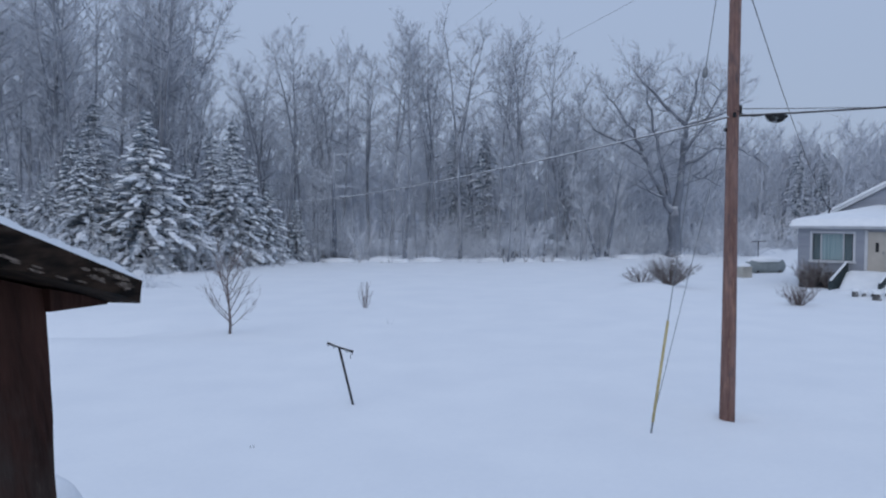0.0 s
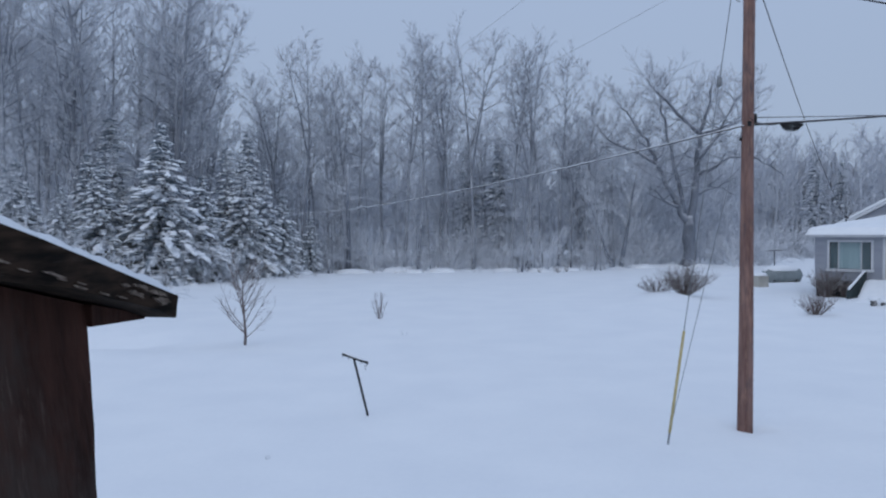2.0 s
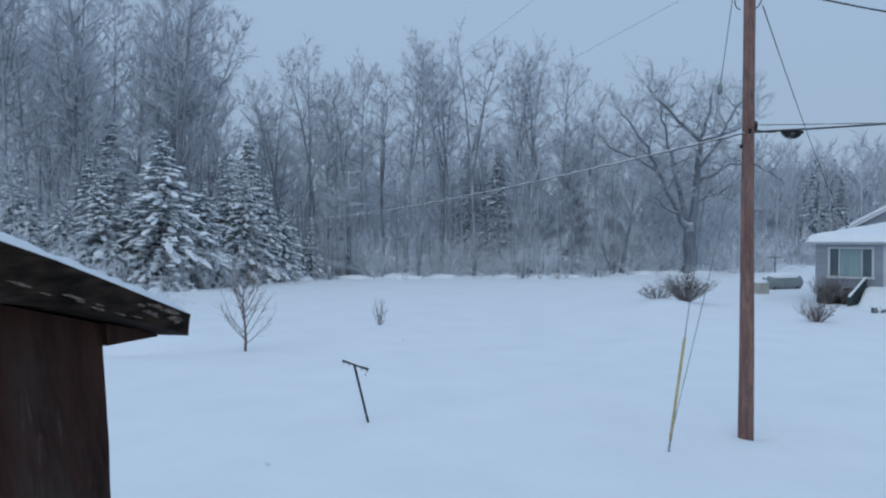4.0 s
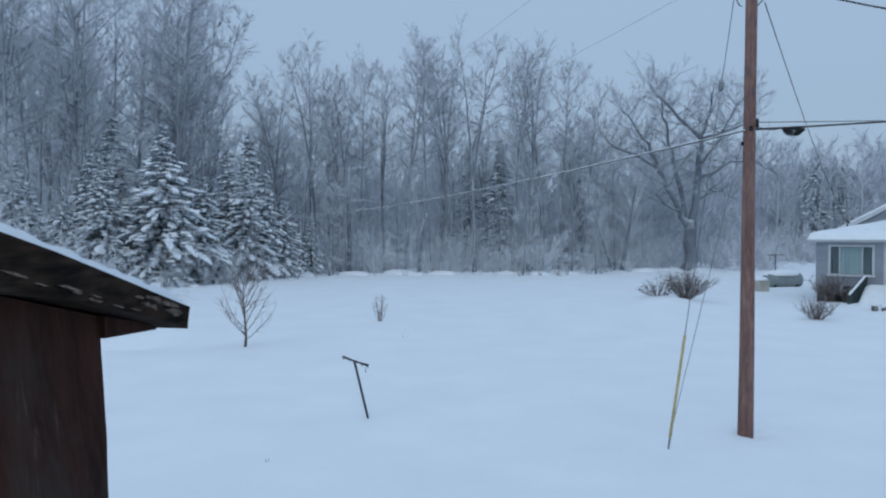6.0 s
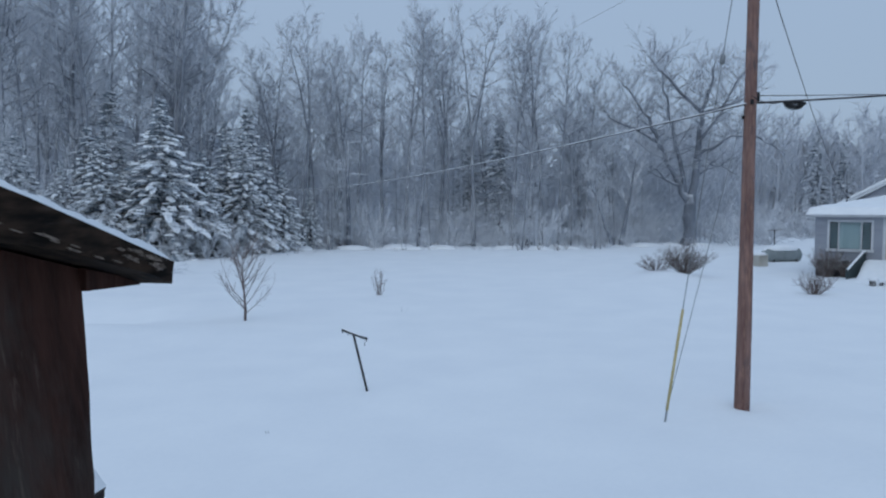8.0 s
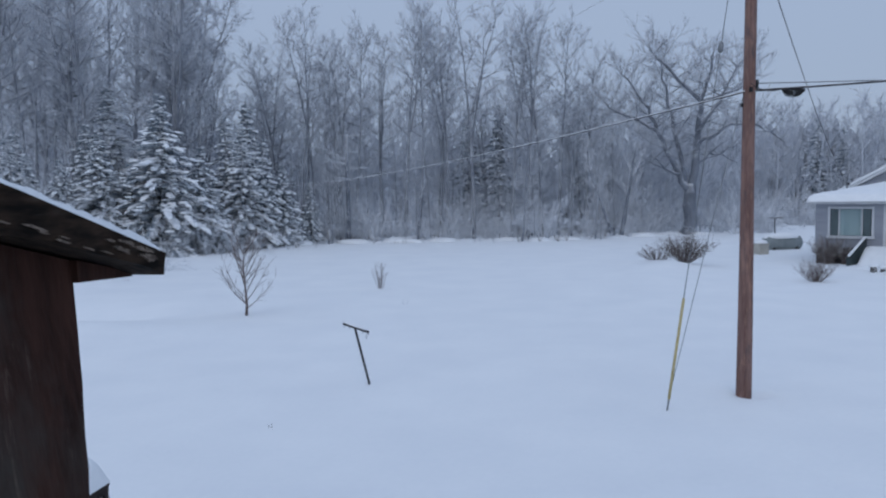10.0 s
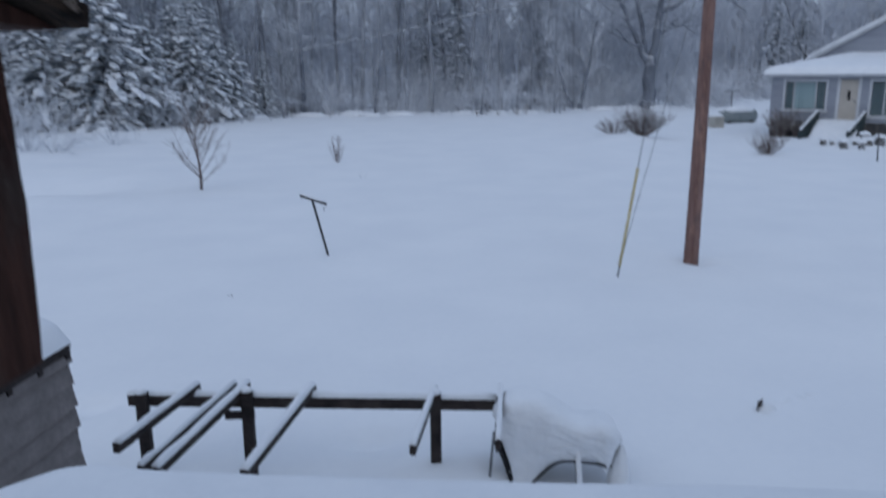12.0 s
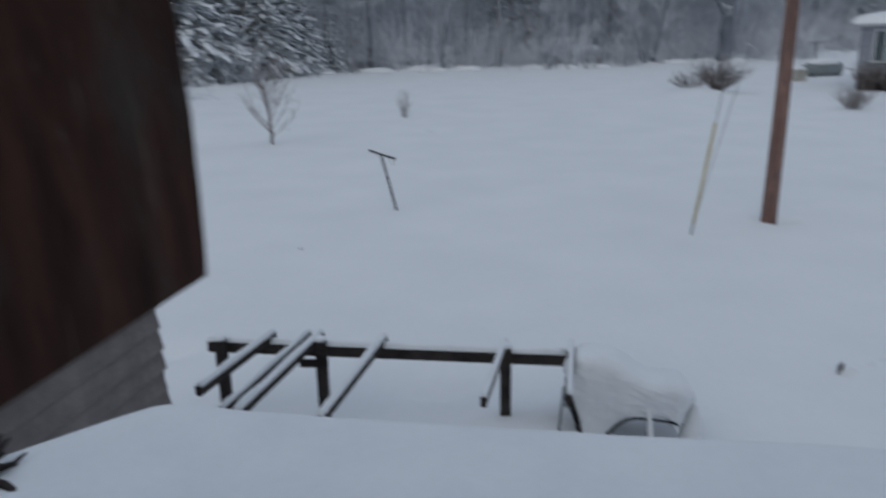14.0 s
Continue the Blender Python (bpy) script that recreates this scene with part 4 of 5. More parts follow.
    verts, faces = [], []
    for i in range(13):
        u = i / 12
        z = hem(u * 0.95 + 0.02)
        verts += [(0.04 + 1.05 * u, -0.03, z), (0.04 + 1.05 * u, 0.50, max(z, 0.40))]
    for i in range(12):
        faces.append((2 * i, 2 * i + 2, 2 * i + 3, 2 * i + 1))
    link_mesh("cloth", verts, faces, DARK_METAL, c)
    t = Tubes()
    t.lump((1.12, 0.02, -0.05), 0.10, 0.14, 0.50, 0.3, 14, 7, 0.05, random.Random(2))
    g = t.make("snow_heap", SNOW_LUMP, None, True)
    g.matrix_world = m
    tagged(g, "heap of slid snow at the swing's leg", "snow", kind="stuff")


def build_hut():
    """A little shed with shingled walls; the long wall runs towards the home."""
    h = thing("garden_hut", pose(-2.15, 4.48, 0, 0, 0, TURN), "small grey shingled hut with a snow-covered roof", "shed")
    L, W = 2.3, 1.5
    part("wall", one_box(-W, -0.03, -L, -0.02, -0.3, 1.97), HUT_WALL, h)
    for i in range(13):
        z = 0.12 + i * 0.145
        bm = prism([(-L, 0.0), (0.0, 0.0), (0.0, 0.152), (-L, 0.152)], -0.028, 0.0)
        for v in bm.verts:
            up = v.co.z > 0.1
            v.co.x = (-0.024 if up else 0.0) if v.co.x > -0.02 else -0.029
            v.co.y += (0.0 if up else 0.007) if v.co.y > -0.1 else 0
        c = part("shingle_course", bm, HUT_WALL, h)
        c.location = (0.006 * math.sin(i * 2.1), 0.006 * math.sin(i * 3.7), z)
        bm = one_box(-W, -0.02, 0.0, 0.02, 0, 0.15)
        c = part("shingle_course", bm, HUT_WALL, h)
        c.location = (0, -0.018 + 0.004 * math.sin(i * 2.7), z)
    rise = 0.36
    for sg, name in ((1, "roof_panel"), (-1, "roof_panel")):
        m = pose(-W / 2, -L / 2, 1.97 + rise, 0, math.degrees(math.atan2(rise, W / 2)) * sg, 0)
        ln = math.hypot(rise, W / 2) + 0.02
        bm = one_box(0 if sg > 0 else -ln, ln if sg > 0 else 0, -L / 2 - 0.08, L / 2 - 0.03, 0.0, 0.035, 0.004)
        part(name, bm, BEAM_WOOD, h).matrix_local = m
    part("eave_board", one_box(0.004, 0.022, -L, -0.03, 1.935, 1.968, 0.003), BEAM_WOOD, h)
    for i in range(9):
        y = -0.03 - i * 0.27
        part("rafter_tail", prism([(y - 0.02, 1.89), (y + 0.02, 1.89), (y + 0.02, 1.965), (y - 0.02, 1.965)], -0.02, 0.0035, 0.001), BEAM_WOOD, h)
    verts, faces = [], []
    nx, ny = 40, 40
    for j in range(ny + 1):
        y = -L - 0.08 + (L + 0.06) * j / ny
        for i in range(nx + 1):
            x = -W - 0.12 + (W + 0.15) * i / nx
            under = 1.97 + rise + 0.04 - abs(x + W / 2) * rise / (W / 2)
            e = max(0.0, min(1.0, (x + W + 0.12) / 0.08, (0.03 - x) / 0.08, (y + L + 0.08) / 0.08, (-0.02 - y) / 0.08))
            z = under + 0.13 * math.sqrt(e * (2 - e)) * (1 + 0.2 * noise.noise(Vector((x * 2, y * 2, 0))))
            verts.append((x, y, z if e > 0 else under - 0.005))
    for j in range(ny):
        for i in range(nx):
            a = j * (nx + 1) + i
            faces.append((a, a + 1, a + nx + 2, a + nx + 1))
    s = link_mesh("roof_snow", verts, faces, SNOW_LUMP, None, True)
    s.matrix_world = h.matrix_world
    tagged(s, "thick snow on the hut's roof", "snow", kind="stuff")


def build_stub():
    b = thing("board_stub", pose(3.68, 7.42, -0.12, 8, -10, 35), "dark board end sticking out of the snow", "board")
    bm = prism([(-0.015, 0), (0.015, 0), (0.015, 0.24), (-0.015, 0.28)], -0.03, 0.03, 0.004)
    part("board", bm, BEAM_WOOD, b)
    t = Tubes()
    t.lump((3.75, 7.40, -0.02), 0.13, 0.08, 0.10, 0.4, 10, 4, 0.15, random.Random(8))
    for k in range(4):
        t.lump((3.95 + k * 0.16, 7.55 + k * 0.07, -0.03), 0.10, 0.07, 0.05, k, 9, 3, 0.2, random.Random(k))
    tagged(t.make("snow_clods", SNOW_LUMP, None, True), "low clods of disturbed snow", "snow", kind="stuff")


build_frame()
build_canopy()
build_hut()
build_stub()


# ---- the utility pole, its guys and lines ----
def build_pole():
    x, y = 5.23, 13.80
    p = thing("utility_pole", pose(x, y, 0), "reddish brown round wooden utility pole", "utility pole")
    zs = [-0.5, 0.0, 1.5, 3.0, 4.5, 6.0, 7.5, 9.0, 10.7]
    t = Tubes()
    t.add([Vector((0.004 * z + 0.004 * math.sin(z), 0, z)) for z in zs], [0.139 - 0.0062 * min(z, 5.5) - 0.001 * max(0, z - 5.5) for z in zs], 20)
    t.make("shaft", POLE, p, True)
    part("cable_clamp", one_box(-0.03, 0.03, -0.15, -0.11, 5.49, 5.58, 0.008), DARK_METAL, p)
    part("cable_clamp", one_box(-0.13, -0.09, -0.03, 0.03, 5.24, 5.31, 0.008), DARK_METAL, p)
    part("side_bracket", one_box(0.08, 0.17, -0.05, 0.05, 5.55, 5.72, 0.01), DARK_METAL, p)
    for z in (7.75, 7.95):
        r = [(0.11 + 0.12 * math.sin(a), 0.05 * math.cos(a * 2), z + 0.16 * (1 - math.cos(a))) for a in np.linspace(0, 3.0, 12)]
        tube("jumper_loop", r, 0.012, CABLE, p, 6)
        r = [(-0.11 - 0.10 * math.sin(a), 0.05, z + 0.14 * (1 - math.cos(a))) for a in np.linspace(0, 3.0, 12)]
        tube("jumper_loop", r, 0.010, CABLE, p, 6)
    part("crossarm", one_box(-0.75, 0.75, -0.20, -0.11, 10.1, 10.22, 0.008), POLE, p)
    for q in (-0.65, 0.0, 0.65):
        t = Tubes()
        t.add([Vector((q, -0.155, z)) for z in (10.22, 10.27, 10.32, 10.37)], [0.03, 0.055, 0.04, 0.02], 10)
        t.make("insulator", STEEL, p, True)

    def line(name, a, b, sag, r, material, label):
        o = tube(name, sagging(a, b, sag), r, material, None, 6)
        return tagged(o, label, "cable")

    line("cable", (x - 0.10, y - 0.1, 5.50), (-17.6, 66.0, 5.2), 0.72, 0.018, SNOWY_CABLE, "black overhead cable with snow along it")
    line("cable", (x + 0.10, y - 0.1, 5.52), (26.0, 10.0, 7.4), 0.30, 0.020, CABLE, "black overhead cable with snow along it")
    line("cable", (x + 0.12, y, 5.66), (26.0, 11.2, 6.6), 0.30, 0.008, CABLE, "thin black overhead cable")
    line("cable", (x + 0.08, y - 0.1, 8.15), (26.0, 9.0, 7.5), 1.6, 0.017, CABLE, "twisted black overhead service cable")
    line("cable", (x + 0.27, y, 7.80), (20.0, 39.3, 4.15), 0.35, 0.0095, CABLE, "twisted service cable running down to the house")
    line("power_line", (x, y - 0.15, 8.55), (-6.0, 62.0, 10.6), 0.3, 0.005, WIRE, "thin bare overhead power line")
    line("power_line", (x - 0.65, y - 0.15, 10.40), (-10.0, 60.0, 11.5), 0.6, 0.005, WIRE, "thin bare overhead power line")
    # the bundle of spare cable under the right-hand span
    b = thing("cable_coil", pose(5.95, 13.60, 5.51), "bundled loop of spare black cable hanging on the line", "cable coil")
    for k in range(7):
        r = [((0.20 - 0.012 * k) * math.cos(a), 0.02 * math.sin(k * 2 + a), -0.01 + (0.022 + 0.006 * k) * math.sin(a) + 0.008 * math.sin(k * 2.3 + 3 * a) - 0.006 * k) for a in np.linspace(0, 6.283, 22)]
        tube("loop", r, 0.012, DARK_METAL, b, 6)
    r = [(0.17 * math.cos(a), 0.03, -0.03 + 0.09 * math.sin(a)) for a in np.linspace(3.3, 6.1, 12)]
    tube("loop", r, 0.007, DARK_METAL, b, 6)
    r = [(-0.2 - 0.55 * w, 0.0, 0.02 + 0.10 * w - 0.30 * w * (1 - w)) for w in np.linspace(0, 1, 10)]
    tube("loop", r, 0.007, DARK_METAL, b, 6)
    # guys
    g = thing("guy_wire", pose(0, 0, 0), "steel guy wire with a yellow guard tube", "guy wire")
    a, e = Vector((3.545, 12.814, -0.1)), Vector((5.10, 13.72, 9.15))
    tube("strand", [a, e], 0.008, STEEL, g, 6)
    d = (e - a).normalized()
    tube("guard", [a + d * 0.30, a + d * 2.05], 0.024, GUARD, g, 10, "yellow plastic guard tube")
    tube("anchor_rod", [a - d * 0.3, a + d * 0.45], 0.016, STEEL, g, 8)
    i0 = a + d * 6.45
    tube("strain_insulator", [i0 - d * 0.09, i0 - d * 0.07, i0 + d * 0.07, i0 + d * 0.09], [0.02, 0.045, 0.045, 0.02], STEEL, g, 8)
    tube("strand", [a + d * 0.35, Vector((5.12, 13.72, 5.45))], 0.006, STEEL, g, 6)


build_pole()


def build_line_post():
    p = thing("clothesline_post", pose(-1.78, 14.83, 0), "leaning dark steel clothesline post with a snowy crossbar", "clothesline post")
    top = Vector((-0.296, 0.22, 1.095))
    tube("post", [top * -0.25, top], 0.025, DARK_METAL, p, 10)
    l, r = Vector((-0.52, 0.15, 1.20)), Vector((-0.03, 0.32, 0.99))
    tube("crossbar", [l, l.lerp(r, 0.5), r], 0.028, DARK_METAL, p, 8)
    tube("snow_ridge", [q + Vector((0, 0, 0.028)) for q in (l, l.lerp(r, 0.3), l.lerp(r, 0.7), l.lerp(r, 0.96))], [0.016, 0.03, 0.03, 0.014], SNOW_LUMP, p, 8, "ridge of snow on the crossbar")
    for w in (0.03, 0.25, 0.75, 0.97):
        q = l.lerp(r, w)
        tube("hook", [q, q + Vector((0.0, -0.02, -0.06))], 0.008, DARK_METAL, p, 5)
    tube("cord", [r + Vector((-0.05, 0, -0.03)), r + Vector((-0.055, 0, -0.10)), r + Vector((-0.05, 0, -0.14))], [0.004, 0.005, 0.010], DARK_METAL, p, 5)
    q = thing("clothesline_post", pose(29.0, 69.5, 0), "distant clothesline post with a snowy crossbar", "clothesline post")
    tube("post", [(0, 0, -0.3), (0, 0, 1.45)], 0.045, DARK_METAL, q, 8)
    tube("crossbar", [(-0.75, 0, 1.45), (0.75, 0, 1.5)], 0.04, CABLE, q, 8)


build_line_post()


# ---- shrubs in the yard ----
def sapling():
    rnd = random.Random(61)
    s = thing("sapling", pose(-6.79, 23.96, height(-6.79, 23.96)), "young leafless tree with upswept snowy branches", "sapling")
    trunk = [Vector((0, 0, -0.2)), Vector((0.03, 0, 0.35)), Vector((0.0, 0, 0.8)), Vector((-0.06, 0.03, 1.4)), Vector((-0.02, 0, 1.9)), Vector((0.05, 0, 2.35))]
    tube("trunk", trunk, [0.045, 0.036, 0.027, 0.018, 0.010, 0.004], BARK_THIN, s, 7)
    for k in range(20):
        w = 0.15 + 0.70 * k / 20 + rnd.uniform(-0.03, 0.03)
        p, _ = along(trunk, w)
        a = k * 2.4 + rnd.uniform(-.6, .6)
        out = rnd.uniform(0.45, 1.0)
        limb = wander(p, Vector((math.cos(a) * out, math.sin(a) * out, rnd.uniform(0.55, 1.1))), (1.75 - 1.1 * w) * rnd.uniform(0.7, 1.05), 6, 0.14, rnd, 0.12)
        t = Tubes()
        t.add(limb, [0.017, 0.014, 0.011, 0.009, 0.007, 0.005, 0.003], 5)
        for j in range(13):
            p2, d2 = along(limb, rnd.uniform(0.15, 1.0))
            tw = wander(p2, side_dir(d2, rnd.uniform(0.4, 0.9), rnd), rnd.uniform(0.12, 0.46), 3, 0.15, rnd, 0.10)
            t.add(tw, [0.0065, 0.005, 0.004, 0.002], 3)
        t.make("branch", BARK_THIN, s)
    s.scale = (1.15, 1.15, 1.08)


BARK_THIN = mat("young_bark", (0.10, 0.075, 0.07), (0.20, 0.16, 0.15), 4.0, 0.9, 0, 12.0, coat=(0.25, 0.8))
sapling()


def shrub(name, x, y, tall, wide, stems, seed, label, material=None, r=0.010, twigs=5):
    """A shrub with each main stem as a part of its own."""
    rnd = random.Random(seed)
    s = thing(name, pose(x, y, height(x, y)), label, "shrub")
    for k in range(stems):
        a = 6.283 * k / stems + rnd.uniform(-.4, .4)
        lean = rnd.uniform(0.1, 1.0) * wide
        st = wander(Vector((math.cos(a) * 0.1 * lean, math.sin(a) * 0.1 * lean, -0.12)), Vector((math.cos(a) * lean, math.sin(a) * lean, 1)), tall * rnd.uniform(0.7, 1.1), 5, 0.13, rnd, 0.02)
        t = Tubes()
        t.add(st, [r * 1.5, r * 1.3, r * 1.1, r * 0.9, r * 0.6, r * 0.3], 4)
        for j in range(twigs):
            p2, d2 = along(st, rnd.uniform(0.3, 1.0))
            tw = wander(p2, side_dir(d2, rnd.uniform(0.4, 0.9), rnd), tall * rnd.uniform(0.12, 0.3), 2, 0.2, rnd, 0.05)
            t.add(tw, [r * 0.6, r * 0.45, r * 0.2], 3)
        t.make("stem", material or SHRUB, s)
    return s


shrub("bush", -3.17, 30.9, 1.15, 0.5, 11, 71, "small leafless bush poking out of the snow", BARK_THIN, 0.009, 7)
shrub("weed_clump", -1.85, 26.1, 0.26, 0.7, 7, 72, "tuft of dead weeds nearly covered by snow", MIST_FROST, 0.006, 3)
shrub("weed_clump", -3.06, 12.03, 0.19, 0.15, 2, 73, "dark weed tip in the snow", DARK_METAL, 0.007, 2)
shrub("low_bush", 14.95, 31.7, 1.05, 1.15, 56, 74, "rounded leafless bush with snow between its stems", BARK_THIN, 0.0085, 10)
shrub("hedge_bush", 11.7, 38.9, 1.55, 1.5, 90, 75, "dense dark leafless bush on a snow bank", r=0.010, twigs=18)
shrub("hedge_bush", 10.4, 39.6, 1.0, 2.6, 44, 76, "low spreading bare bush on a snow bank", r=0.010, twigs=12)
for i in range(26):
    x = R.uniform(-21.5, -8)
    y = 50 + (x + 20) * 0.95 + R.uniform(-2.5, 3)
    shrub("weed_clump", x, y, R.uniform(0.5, 1.3), 0.35, R.randint(2, 5), 100 + i, "dry weed stalks at the edge of the snowy lawn", MIST_FROST if i % 2 else SHRUB, 0.010, 3)


for i in range(30):
    x = R.uniform(-9, 13)
    shrub("weed_clump", x, 62.6 + R.uniform(-1.2, 2.0) + max(0, x - 8) * 0.6, R.uniform(0.35, 0.95), 0.6, R.randint(3, 6), 140 + i, "dark weed tuft where the lawn meets the wood", SHRUB if i % 3 else MIST_FROST, 0.012, 4)


def edge_drifts():
    """Low uneven drifts along the foot of the wood."""
    rnd = random.Random(23)
    t = Tubes()
    for k in range(46):
        x = rnd.uniform(-20, 24)
        y = 63.2 + rnd.uniform(-0.8, 2.5) + max(0, x - 8) * 0.5 - max(0, -x - 11) * 1.1
        t.lump((x, y, -0.05), rnd.uniform(0.5, 1.8), rnd.uniform(0.4, 0.9), rnd.uniform(0.12, 0.42), rnd.uniform(-0.4, 0.4), 12, 4, 0.12, rnd)
    tagged(t.make("snow_drift", SNOW_LUMP, None, True), "low uneven snow drifts at the foot of the wood", "snow", kind="stuff")


edge_drifts()


def snag():
    """A thin dead stem with a few level snowy branches."""
    rnd = random.Random(81)
    s = thing("snag", pose(-9.25, 64.4, 0), "thin dead tree with a few level snowy branches", "tree")
    tube("trunk", [(0, 0, -0.3), (0.05, 0, 3), (-0.03, 0, 6), (0.02, 0, 9.1)], [0.21, 0.19, 0.15, 0.07], OLD_BARK, s, 7)
    for z, a, ln in ((8.9, 0.3, 1.8), (7.0, 3.0, 2.4), (6.6, 3.4, 1.9), (6.2, 0.0, 2.4), (5.4, 2.7, 1.6), (5.2, 0.5, 1.7), (3.6, 2.9, 1.1), (7.6, 0.9, 1.3)):
        t = Tubes()
        limb = wander(Vector((0, 0, z)), Vector((math.cos(a), math.sin(a), 0.22)), ln, 4, 0.2, rnd)
        t.add(limb, [0.06, 0.05, 0.04, 0.03, 0.012], 5)
        for j in range(4):
            p2, d2 = along(limb, rnd.uniform(0.3, 1.0))
            t.add(wander(p2, side_dir(d2, 0.6, rnd), rnd.uniform(0.3, 0.7), 2, 0.2, rnd), [0.025, 0.02, 0.01], 3)
        t.make("branch", MIST_FROST, s)
    f = thing("fence_post", pose(-10.5, 62.0, 0), "short weathered wooden post at the wood's edge", "post")
    tube("post", [(0, 0, -0.3), (0, 0, 1.1)], [0.12, 0.11], BARK, f, 8)


snag()


def leaning_tree(x, y, lean, tall, seed):
    rnd = random.Random(seed)
    s = thing("leaning_tree", pose(x, y, 0), "small leaning tree with snow along its trunk", "tree", "trees of the wood")
    trunk = wander(Vector((0, 0, -0.3)), Vector((lean, 0, 1)), tall, 7, 0.12, rnd, 0.05)
    tube("trunk", trunk, [0.24, 0.20, 0.17, 0.13, 0.10, 0.07, 0.04, 0.02], OLD_BARK, s, 7)
    t = Tubes()
    for k in range(22):
        p, d = along(trunk, rnd.uniform(0.25, 1))
        limb = wander(p, side_dir(d, rnd.uniform(0.5, 1.0), rnd), rnd.uniform(1, 3), 4, 0.18, rnd, 0.06)
        t.add(limb, [0.05, 0.04, 0.03, 0.02, 0.01], 4)
        for j in range(10):
            p2, d2 = along(limb, rnd.uniform(0.2, 1.0))
            t.add(wander(p2, side_dir(d2, 0.6, rnd), rnd.uniform(0.4, 1.1), 2, 0.2, rnd), [0.018, 0.014, 0.006], 3)
    tagged(t.make("crown", MIST_FROST, s), kind="stuff")


leaning_tree(14.3, 68.9, -0.30, 7.5, 91)
leaning_tree(14.9, 69.1, 0.22, 10.5, 92)


# ---- the house across the yard ----
HA = radians(40)
HOUSE = Matrix.Translation((18.653, 40.320, 0)) @ pose(0, 0, 0, 0, 0, -40)


def window_unit(h, x0, x1, z0, z1, panes, curtain, cloth):
    w = part("window", one_box(x0 - 0.02, x1 + 0.02, 0.12, 0.14, z0 - 0.02, z1 + 0.02), SKY_TINT_ROOM, h, "window with white trim and drawn curtains")
    for a, b, c, d in ((x0 - 0.11, x0, z0 - 0.10, z1 + 0.11), (x1, x1 + 0.11, z0 - 0.10, z1 + 0.11), (x0, x1, z1, z1 + 0.11)):
        part("frame", one_box(a, b, -0.03, 0.10, c, d, 0.008), TRIM, w)
    part("sill", one_box(x0 - 0.15, x1 + 0.15, -0.09, 0.08, z0 - 0.14, z0 - 0.004, 0.01), TRIM, w)
    for a, b in panes:
        part("pane", one_box(a + 0.03, b - 0.03, 0.045, 0.051, z0 + 0.03, z1 - 0.03), GLASS, w).visible_shadow = False
        part("sash", one_box(b - 0.03, b + 0.03, 0.01, 0.075, z0, z1, 0.005), TRIM if b < x1 - 0.02 else DARK_METAL, w)
    a, b = curtain
    n = 60
    verts = [(a + (b - a) * i / n, 0.095 + 0.014 * math.sin(i * 1.3), z) for z in (z0 + 0.02, z1 - 0.02) for i in range(n + 1)]
    c = link_mesh("curtain", verts, [(i, i + 1, n + 2 + i, n + 1 + i) for i in range(n)], cloth, w)
    tagged(c, "pale drawn curtain")


